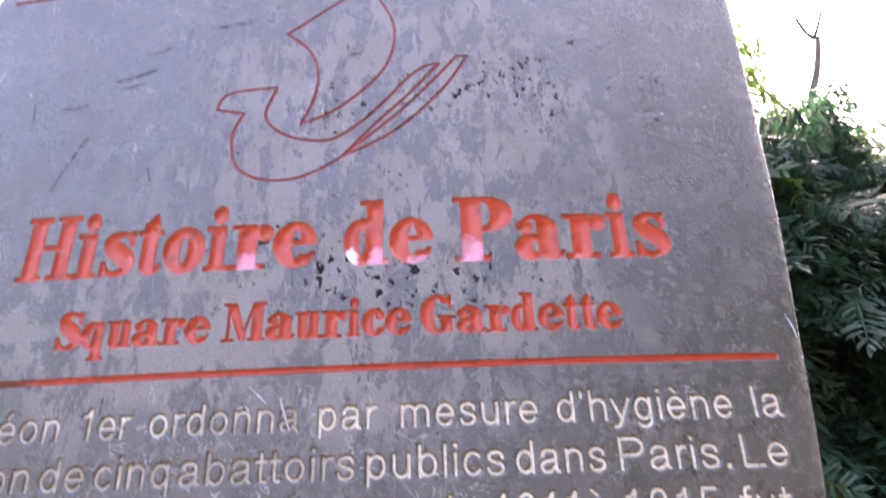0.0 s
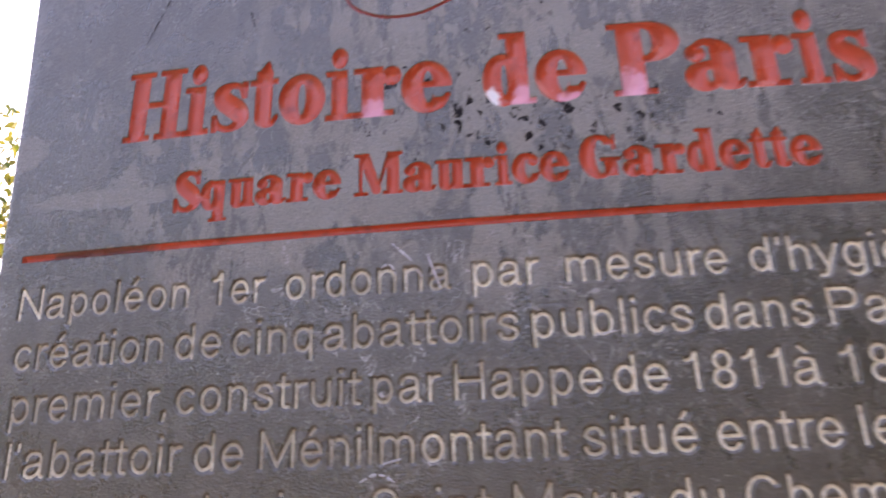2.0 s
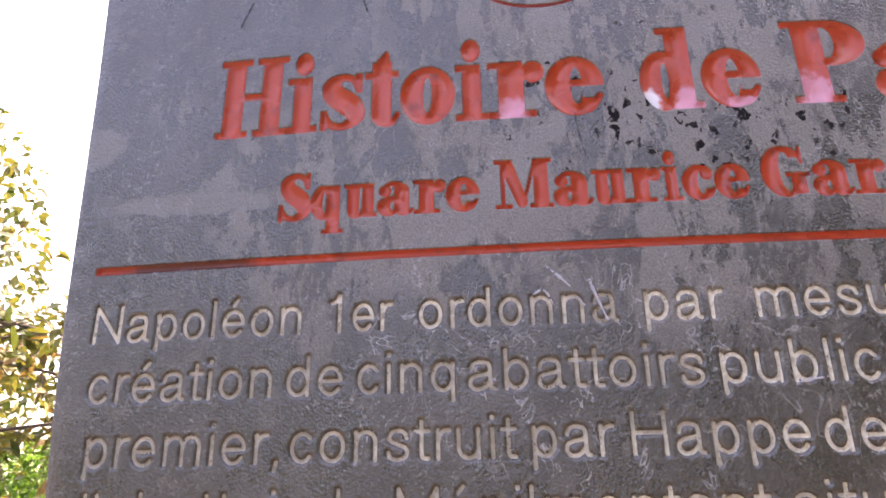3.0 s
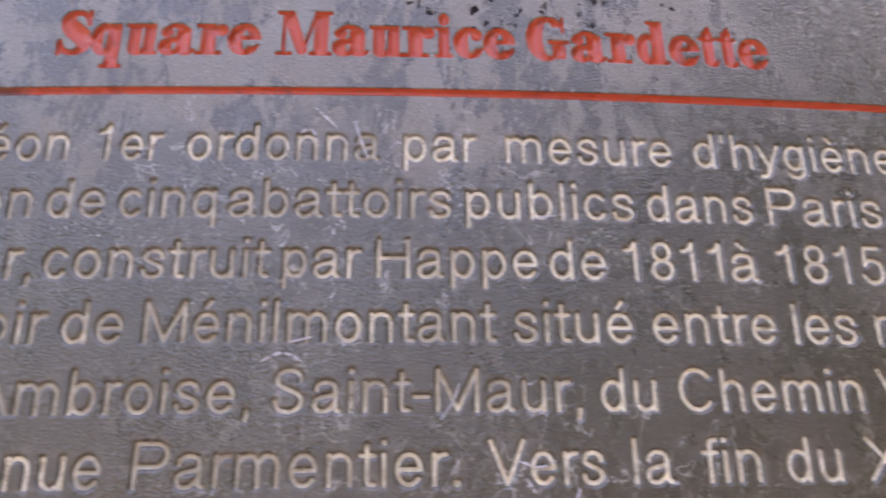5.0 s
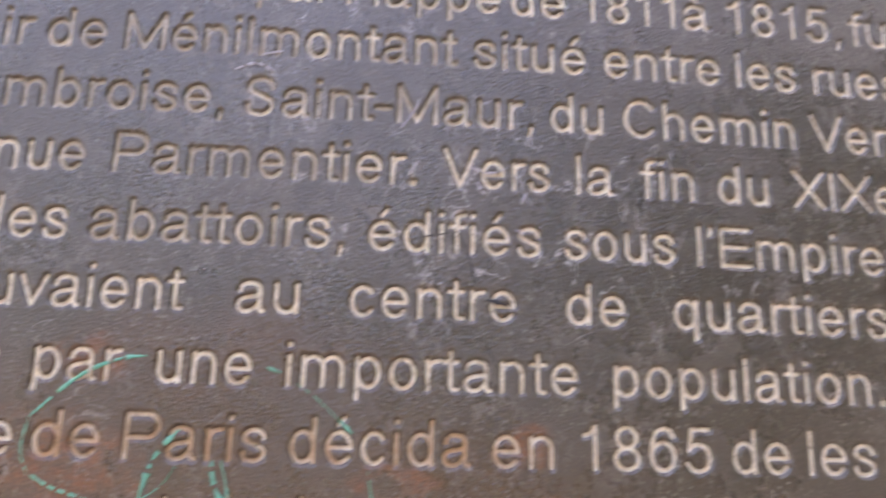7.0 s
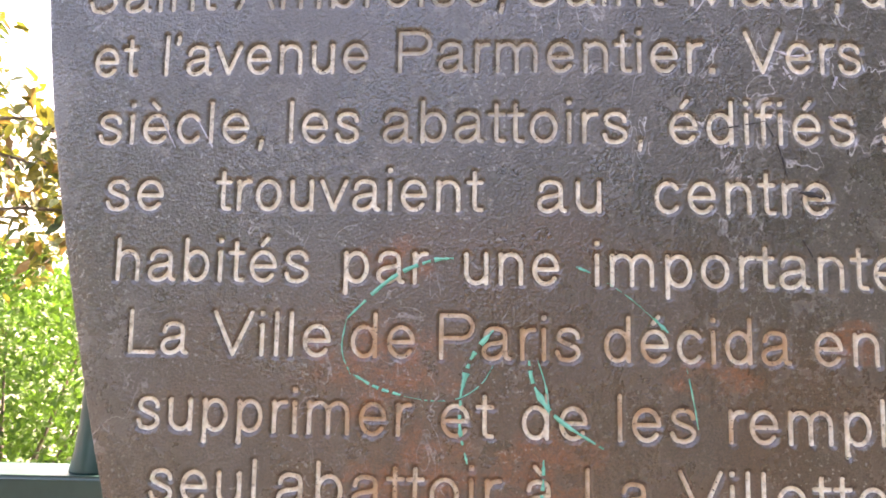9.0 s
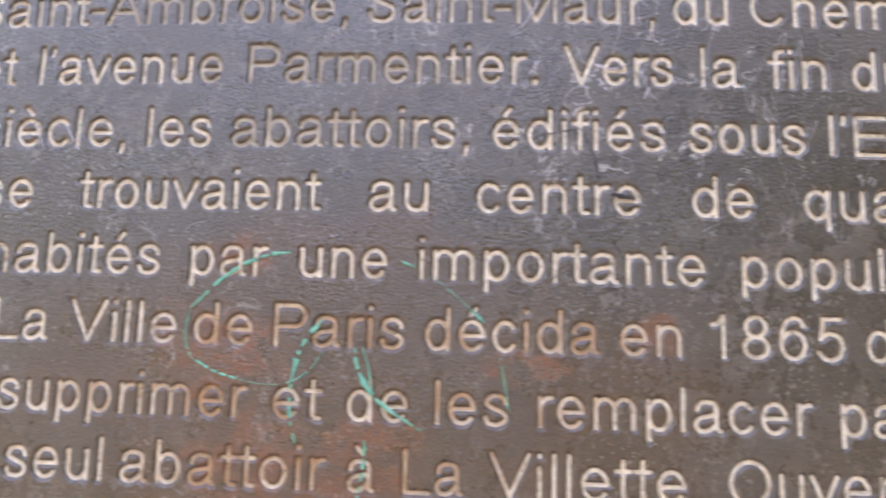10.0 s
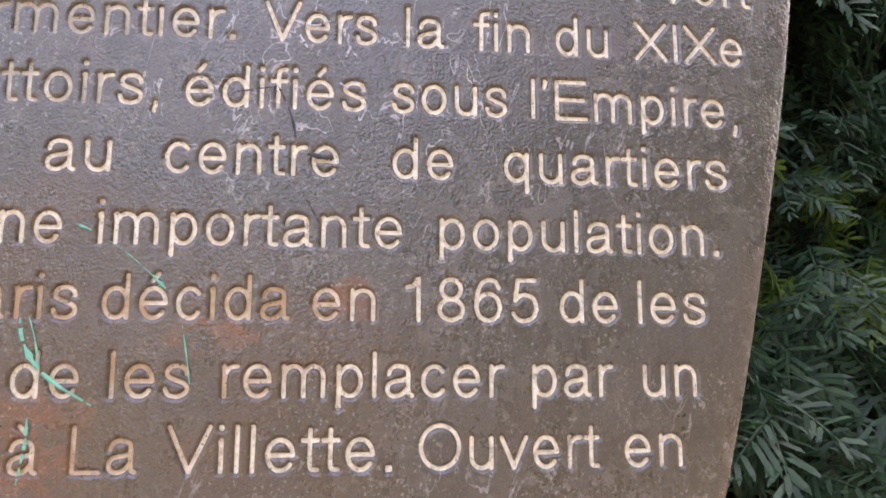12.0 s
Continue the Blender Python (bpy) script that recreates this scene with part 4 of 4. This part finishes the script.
# ---- yew hedge ----
def spray(rng, length=0.09, needle=0.033):
    """A drooping twig with needles in two uneven ranks, and a short side shoot or two."""
    pieces = []

    def shoot(start, way, ln, k):
        bend = rng.uniform(-0.9, -0.2)
        n = max(5, int(ln / 0.0056))
        line = [start + way * (s * ln) + Vector((0, 0, bend * ln * s * s * 0.5)) for s in np.linspace(0, 1, 6)]
        pieces.append(tube(line, [0.0015 * (1 - 0.6 * s) for s in np.linspace(0, 1, 6)], 4))
        side_way = way.cross(Vector((0, 0, 1))).normalized()
        for i in range(n + 1):
            s = 0.06 + 0.94 * i / n
            base = start + way * (s * ln) + Vector((0, 0, bend * ln * s * s * 0.5))
            for side in (-1, 1):
                if rng.random() < 0.06:
                    continue
                ang = radians(rng.gauss(66, 11) - 48 * max(0.0, s - 0.7) / 0.3)
                size = k * needle * rng.uniform(0.6, 1.1) * (0.5 + 0.5 * math.sin(math.pi * min(1.0, 0.25 + 0.7 * s)))
                out = (side_way * side * math.sin(ang) + way * math.cos(ang) + Vector((0, 0, rng.uniform(-0.35, 0.2)))).normalized()
                flat = out.cross(Vector((rng.uniform(-0.4, 0.4), rng.uniform(-0.4, 0.4), 1))).normalized() * 0.0018
                tip = base + out * size + Vector((0, 0, -0.14 * size))
                near = base + out * size * 0.22 + Vector((0, 0, 0.03 * size))
                far = base + out * size * 0.78 + Vector((0, 0, -0.03 * size))
                pieces.append(([base, near - flat, far - flat, tip, far + flat, near + flat], [(0, 1, 5), (1, 2, 4, 5), (2, 3, 4)]))

    shoot(Vector((0, 0, 0)), Vector((0, 1, 0)), length, 1.0)
    for side in (-1, 1):
        if rng.random() < 0.75:
            at = rng.uniform(0.25, 0.6) * length
            shoot(Vector((0, at, 0)), Vector((side * rng.uniform(0.6, 0.9), rng.uniform(0.6, 0.9), 0)).normalized(), length * rng.uniform(0.35, 0.55), 0.85)
    return joined(pieces)


def yew_hedge():
    rng = random.Random(4)
    hedge = tagged(new("yew_hedge"), "tall dense dark green yew hedge with drooping needle sprays", "hedge")
    kinds = []
    for k in range(7):
        v, f = spray(rng, rng.uniform(0.10, 0.145) if k < 6 else 0.075)
        me = bpy.data.meshes.new("spray")
        me.from_pydata([tuple(p) for p in v], [], f)
        me.materials.append(YEW_TIP_AND_SUNLIT if k == 6 else YEW)
        kinds.append((me, np.array([tuple(p) for p in v]), f))
    made, joined_v, joined_f, sunlit_v, sunlit_f = 0, [], [], [], []

    def front(x, z):
        lump = noise.noise(Vector((x * 2.3, 0.0, z * 2.3))) * 0.10
        return 0.90 + 0.10 * (x - 0.4) + lump + max(0, z - 2.05) * 0.35

    for i in range(3400):
        x = 0.16 + 1.9 * rng.random() ** 1.5
        z = rng.uniform(0.7, 2.42) if i % 4 else rng.uniform(1.95, 2.42)
        layer = rng.random() ** 1.3 * 0.20
        y = front(x, z) + layer
        top = 2.36 + 0.07 * noise.noise(Vector((x * 3, 7, 0)))
        if z > top:
            z = top - rng.random() * 0.05
            y += rng.random() * 0.5
        m = Matrix.Translation((x, y, z)) @ Euler((radians(rng.gauss(-48, 20)), radians(rng.uniform(-55, 55)), radians(180 + rng.uniform(-100, 100)))).to_matrix().to_4x4()
        m = m @ Matrix.Scale(rng.uniform(1.0, 1.5), 4)
        k = 6 if rng.random() < 0.6 and 1.50 < z < 1.74 and layer < 0.08 and x < 0.8 else rng.randrange(6)
        me, co, f = kinds[k]
        if (made < 190 and x < 0.95 and layer < 0.07 and 1.3 < z) or (k == 6 and made < 300):
            ob = new("spray", me)
            ob.parent = hedge
            ob.matrix_basis = m
            made += 1
        elif z > 2.2 and rng.random() < 0.3:
            # sprays near the top get the pale colour, as if sunlit
            a = np.array(m)
            base = len(sunlit_v)
            sunlit_v.extend(map(tuple, co @ a[:3, :3].T + a[:3, 3]))
            sunlit_f.extend(tuple(q + base for q in face) for face in f)
        elif k < 6:
            a = np.array(m)
            base = len(joined_v)
            joined_v.extend(map(tuple, co @ a[:3, :3].T + a[:3, 3]))
            joined_f.extend(tuple(q + base for q in face) for face in f)
    # the other faces: top, back and both ends
    for i in range(1900):
        u, h, q = rng.random(), rng.random(), rng.random()
        if i % 3 == 0:
            p, turn = Vector((0.1 + 2.6 * u, 1.02 + 1.15 * h, 2.30 + 0.06 * q)), rng.uniform(0, 360)
        elif i % 3 == 1:
            p, turn = Vector((0.1 + 2.6 * u, 2.18 + 0.12 * q, 0.2 + 2.1 * h)), rng.uniform(-70, 70)
        else:
            p, turn = Vector(((0.08 - 0.06 * q) if u < 0.5 else (2.72 + 0.06 * q), 1.05 + 1.1 * rng.random(), 0.2 + 2.1 * h)), (90 if u < 0.5 else -90) + rng.uniform(-60, 60)
        me, co, f = kinds[rng.randrange(6)]
        a = np.array(Matrix.Translation(p) @ Euler((radians(rng.gauss(-30, 20)), radians(rng.uniform(-40, 40)), radians(turn))).to_matrix().to_4x4() @ Matrix.Scale(1.5, 4))
        base = len(joined_v)
        joined_v.extend(map(tuple, co @ a[:3, :3].T + a[:3, 3]))
        joined_f.extend(tuple(q + base for q in face) for face in f)
    foliage = mesh_object("foliage", joined_v, joined_f, YEW, hedge)
    foliage["kind"] = "stuff"
    # sunlight on the hedge top, put into the needles' colour
    mesh_object("young_foliage", sunlit_v, sunlit_f, YEW_TIP_AND_SUNLIT, hedge, label="sprays along the top, coloured paler as sunlit")["kind"] = "stuff"
    # near-black shell behind the sprays, standing in for the shade inside the hedge
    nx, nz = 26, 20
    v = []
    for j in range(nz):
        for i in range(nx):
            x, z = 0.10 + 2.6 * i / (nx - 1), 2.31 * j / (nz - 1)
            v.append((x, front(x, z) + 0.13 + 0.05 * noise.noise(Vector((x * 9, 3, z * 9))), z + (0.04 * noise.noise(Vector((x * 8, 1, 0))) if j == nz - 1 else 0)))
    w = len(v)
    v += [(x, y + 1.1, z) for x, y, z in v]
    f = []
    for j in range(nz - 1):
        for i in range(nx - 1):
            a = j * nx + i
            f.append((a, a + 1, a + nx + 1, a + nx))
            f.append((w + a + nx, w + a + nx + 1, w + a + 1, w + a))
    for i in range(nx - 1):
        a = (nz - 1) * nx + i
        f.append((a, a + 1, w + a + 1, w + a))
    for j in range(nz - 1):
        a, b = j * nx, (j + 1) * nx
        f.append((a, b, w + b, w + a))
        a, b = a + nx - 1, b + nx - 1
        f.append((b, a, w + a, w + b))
    mesh_object("core", v, f, YEW_SHADE, hedge)
    return hedge


yew_hedge()


# ---- broad-leaved things ----
def leaf_shape(length, wide, fold=0.12):
    pts = [(0, 0), (0.18, 0.30), (0.42, 0.5), (0.7, 0.36), (1, 0)]
    v, f = [], []
    for s, w in pts:
        y = s * length
        z = -0.25 * length * s * s
        v += [(-w * wide, y, z + fold * w * wide), (0, y, z), (w * wide, y, z + fold * w * wide)]
    for i in range(len(pts) - 1):
        a = 3 * i
        f += [(a, a + 1, a + 4, a + 3), (a + 1, a + 2, a + 5, a + 4)]
    return v, f


def branch_line(start, way, length, rng, sag=0.15, steps=8):
    pts, p, w = [], Vector(start), Vector(way).normalized()
    for i in range(steps + 1):
        pts.append(p.copy())
        w = (w + Vector((rng.uniform(-0.18, 0.18), rng.uniform(-0.18, 0.18), rng.uniform(-0.16, 0.14) - sag * 0.2))).normalized()
        p = p + w * (length / steps)
    return pts


def leafy_tree(name, label, foot, limbs, leaf, mats, leaves, apart, seed, spread=0.28, trunk=0.06):
    """A small tree: trunk, limbs and single leaves; the first leaves are parts of their own, the rest one mesh."""
    rng = random.Random(seed)
    tree = tagged(new(name), label, "tree")
    fx, fy = foot
    top = max(l[0][2] for l in limbs) + 0.1
    bole = [Vector((fx + 0.05 * math.sin(3 * s), fy + 0.04 * math.sin(5 * s), s * top)) for s in np.linspace(0, 1, 9)]
    v, f = tube(bole, [trunk * (1 - 0.6 * s) for s in np.linspace(0, 1, 9)], 10)
    mesh_object("trunk", v, f, BARK, tree, smooth=True)
    spots = []
    for start, way, length in limbs:
        line = branch_line(start, way, length, rng)
        v, f = tube(line, [0.014 * (1 - 0.75 * s) for s in np.linspace(0, 1, len(line))], 6)
        mesh_object("limb", v, f, BARK, tree, smooth=True)
        twigs = []
        for i in range(1, len(line)):
            for _ in range(3):
                w = Vector((rng.uniform(-1, 1), rng.uniform(-1, 1), rng.uniform(-0.6, 0.9)))
                tw = branch_line(line[i], w, spread * rng.uniform(0.6, 1.3), rng, 0.4, 5)
                twigs.append(tube(tw, [0.004 * (1 - 0.8 * s) for s in np.linspace(0, 1, 6)], 4))
                spots += [p for p in tw[1:]]
        v, f = joined(twigs)
        mesh_object("twig_tangle", v, f, BARK, tree)["kind"] = "stuff"
    base_v, base_f = leaf_shape(leaf, leaf * 0.42)
    co = np.array(base_v)
    shared = []
    for m in mats:
        me = bpy.data.meshes.new("leaf")
        me.from_pydata(base_v, [], base_f)
        me.materials.append(m)
        shared.append(me)
    jv, jf = [[] for _ in mats], [[] for _ in mats]
    for i in range(leaves):
        p = rng.choice(spots) + Vector((rng.gauss(0, 0.02), rng.gauss(0, 0.02), rng.gauss(0, 0.02)))
        m = Matrix.Translation(p) @ Euler((radians(rng.uniform(-80, 30)), radians(rng.uniform(-50, 50)), rng.uniform(0, 6.28))).to_matrix().to_4x4() @ Matrix.Scale(rng.uniform(0.6, 1.2), 4)
        k = 0 if rng.random() < 0.85 else len(mats) - 1
        if i < apart:
            ob = new("leaf", shared[k])
            ob.parent = tree
            ob.matrix_basis = m
        else:
            a = np.array(m)
            base = len(jv[k])
            jv[k].extend(map(tuple, co @ a[:3, :3].T + a[:3, 3]))
            jf[k].extend(tuple(q + base for q in face) for face in base_f)
    for k, m in enumerate(mats):
        if jv[k]:
            mesh_object("crown", jv[k], jf[k], m, tree)["kind"] = "stuff"
    return tree


leafy_tree("small_tree", "slender small tree with yellowing autumn leaves and dark twigs", (-2.9, 2.6),
           [((-2.9, 2.6, 1.85), (0.9, 0.1, 0.02), 1.5), ((-2.9, 2.6, 2.0), (0.95, 0.0, 0.15), 1.5), ((-2.9, 2.6, 2.25), (0.9, 0.2, 0.22), 1.5), ((-2.9, 2.6, 2.1), (0.9, -0.1, 0.0), 1.4),
            ((-2.9, 2.6, 1.9), (0.7, -0.35, 0.1), 1.3), ((-2.9, 2.6, 2.4), (0.8, -0.2, 0.12), 1.3), ((-2.9, 2.6, 2.3), (-0.8, 0.2, 0.3), 1.2), ((-2.9, 2.6, 2.5), (0.1, 0.8, 0.5), 1.2)],
           0.075, (LEAF, LEAF_BROWN), 3000, 280, 11)
leafy_tree("garden_shrub", "tall open shrub with yellow autumn leaves in the sun", (-4.6, 5.0),
           [((-4.6, 5.0, 1.9), (0.9, 0.1, 0.1), 1.8), ((-4.6, 5.0, 2.3), (0.9, -0.2, 0.2), 1.8), ((-4.6, 5.0, 1.7), (0.6, -0.6, 0.15), 1.6), ((-4.6, 5.0, 2.6), (0.7, 0.3, 0.3), 1.7), ((-4.6, 5.0, 2.8), (-0.7, 0.3, 0.4), 1.5)],
           0.11, (LEAF, LEAF_BROWN), 2600, 0, 21, 0.45)


def bare_tree():
    """A cut-back tree with a knobbly bole and thin bare shoots, behind the hedge."""
    rng = random.Random(8)
    tree = tagged(new("bare_tree"), "cut-back bare tree rising behind the hedge", "tree")
    bole = [(2.42, 4.0, 0), (2.44, 4.0, 1.6), (2.47, 4.0, 3.0), (2.52, 4.0, 3.8), (2.56, 4.0, 4.2), (2.60, 4.0, 4.45)]
    v, f = tube(bole, [0.11, 0.09, 0.07, 0.06, 0.066, 0.04], 10)
    mesh_object("trunk", v, f, BARK, tree, smooth=True)
    for start, way, length, r in (((2.59, 4.0, 4.4), (0.23, 0, 1), 0.75, 0.036), ((2.56, 4.0, 4.3), (-0.45, 0.05, 0.85), 0.9, 0.018), ((2.6, 4.0, 4.4), (0.5, 0.1, 0.6), 0.6, 0.014), ((2.76, 4.0, 5.1), (-0.6, 0, 0.6), 0.35, 0.016), ((2.76, 4.0, 5.1), (0.5, 0, 0.7), 0.35, 0.016)):
        line = branch_line(start, way, length, rng, 0.0, 7)
        v, f = tube(line, [r * (1 - 0.5 * s) for s in np.linspace(0, 1, 8)], 6)
        mesh_object("limb", v, f, BARK, tree, smooth=True)


bare_tree()


def bush(label, centre, size, leaves, mat, seed, leaf=0.035, kind="bush"):
    rng = random.Random(seed)
    ob = tagged(new(kind), label, kind)
    stems = []
    for _ in range(9):
        top = Vector((centre[0] + rng.uniform(-0.5, 0.5) * size[0], centre[1] + rng.uniform(-0.5, 0.5) * size[1], size[2] * rng.uniform(0.5, 0.8)))
        stems.append(tube([Vector((centre[0] + rng.uniform(-0.1, 0.1), centre[1] + rng.uniform(-0.1, 0.1), 0)), (Vector((centre[0], centre[1], 0)) + top) / 2, top], [0.022, 0.014, 0.005], 5))
    v, f = joined(stems)
    mesh_object("stem_clump", v, f, BARK, ob)["kind"] = "stuff"
    base_v, base_f = leaf_shape(leaf, leaf * 0.5)
    co = np.array(base_v)
    jv, jf = [], []
    for i in range(leaves):
        d = Vector((rng.gauss(0, 1), rng.gauss(0, 1), rng.gauss(0, 1))).normalized()
        lump = 1 + 0.22 * noise.noise(d * 2.6 + Vector((seed, 0, 0))) + 0.10 * noise.noise(d * 8)
        r = lump * (1 - 0.35 * rng.random() ** 2)
        p = Vector((centre[0] + d.x * size[0] * r, centre[1] + d.y * size[1] * r, size[2] * 0.5 + d.z * size[2] * 0.5 * r))
        if p.z < 0.03:
            continue
        a = np.array(Matrix.Translation(p) @ Euler((rng.uniform(-1.5, 0.6), rng.uniform(-0.9, 0.9), rng.uniform(0, 6.28))).to_matrix().to_4x4() @ Matrix.Scale(rng.uniform(0.7, 1.3), 4))
        base = len(jv)
        jv.extend(map(tuple, co @ a[:3, :3].T + a[:3, 3]))
        jf.extend(tuple(q + base for q in face) for face in base_f)
    mesh_object("leaves", jv, jf, mat, ob)["kind"] = "stuff"
    return ob


bush("rounded light green shrub in full sun", (-3.2, 5.0), (1.1, 0.9, 2.0), 20000, BUSH, 3, 0.05)
bush("leafy green shrub in full sun", (-5.2, 7.0), (2.2, 1.4, 2.3), 7000, BUSH, 5, 0.11)


bush("tall open shrub with green and yellow leaves", (-4.15, 4.9), (0.72, 0.8, 4.7), 3000, LEAF, 9, 0.09)


# ---- green fence ----
def fence():
    ob = tagged(new("fence"), "dark green painted metal fence with flat rail and tapered post", "fence")

    def bar(name, x0, x1, y0, y1, z0, z1, r=0.006):
        bm = bmesh.new()
        bmesh.ops.create_cube(bm, size=1)
        for v in bm.verts:
            v.co = Vector(((x0 + x1) / 2 + v.co.x * (x1 - x0), (y0 + y1) / 2 + v.co.y * (y1 - y0), (z0 + z1) / 2 + v.co.z * (z1 - z0)))
        bmesh.ops.bevel(bm, geom=bm.edges[:], offset=r, segments=3, affect="EDGES")
        return part(name, bm, GREEN_PAINT, ob, smooth=False)

    bar("rail", -3.4, 0.1, 1.40, 1.52, 1.14, 1.235)
    zs = (1.235, 1.24, 1.27, 1.33, 1.5, 1.62, 1.66)
    rs = (0.046, 0.046, 0.040, 0.034, 0.027, 0.022, 0.004)
    v, f = tube([(-0.735, 1.46, z) for z in zs], rs, 16)
    mesh_object("post", v, f, GREEN_PAINT, ob, smooth=True)
    for x in (-3.3, -2.0, -0.735):
        bar("support", x - 0.03, x + 0.03, 1.43, 1.49, 0.0, 1.14)
    return ob


fence()


# ---- unseen far trees and shrubs, added for what the sign reflects ----
def far_tree(x, y, h, seed):
    rng = random.Random(seed)
    ob = tagged(new("backdrop_tree"), "unseen leafy tree far off, added as backdrop for reflections", "tree", "trees round the garden")
    v, f = tube([(x, y, 0), (x + 0.1, y, h * 0.3), (x, y + 0.1, h * 0.6), (x, y, h * 0.9)], [0.22, 0.17, 0.1, 0.03], 8)
    mesh_object("trunk", v, f, BARK, ob, smooth=True)
    base_v, base_f = leaf_shape(0.45, 0.2)
    co = np.array(base_v)
    jv, jf = [], []
    for i in range(1500):
        d = Vector((rng.gauss(0, 1), rng.gauss(0, 1), rng.gauss(0, 1))).normalized()
        r = (1 + 0.3 * noise.noise(d * 2 + Vector((seed, 0, 0)))) * rng.random() ** 0.4
        p = Vector((x + d.x * h * 0.33 * r, y + d.y * h * 0.33 * r, h * 0.6 + d.z * h * 0.42 * r))
        a = np.array(Matrix.Translation(p) @ Euler((rng.uniform(0, 6), rng.uniform(0, 6), rng.uniform(0, 6))).to_matrix().to_4x4())
        base = len(jv)
        jv.extend(map(tuple, co @ a[:3, :3].T + a[:3, 3]))
        jf.extend(tuple(q + base for q in face) for face in base_f)
    mesh_object("crown", jv, jf, FAR_GREEN, ob)["kind"] = "stuff"


# unseen shrubs behind the camera, added to darken what the blade reflects
for i in range(8):
    bush("unseen dark shrub added to darken the sign's reflections", (-1.0 + 1.5 * i, -7.0 + 0.75 * i), (1.5, 1.3, (3.3, 3.7, 4.6, 7.2, 8.2, 8.0, 8.4, 8.8)[i]), 1500 if i < 3 else 3200, YEW, 70 + i, 0.3)
for x, y, h in ((-4.6, -5.2, 4.8), (-6.0, -4.5, 5.6)):
    bush("unseen dark shrub added to darken the sign's reflections", (x, y), (1.4, 1.3, h), 2400, YEW, 90 + int(h * 5), 0.3)
# ring of far trees outside the view, added to close off the reflections
for i in range(14):
    a = radians(i * 360 / 14 + 12)
    if 20 < math.degrees(a) % 360 < 140:
        continue
    far_tree(24 * math.cos(a), 24 * math.sin(a), 6.5 + 1.5 * math.sin(i * 2.1), 40 + i)
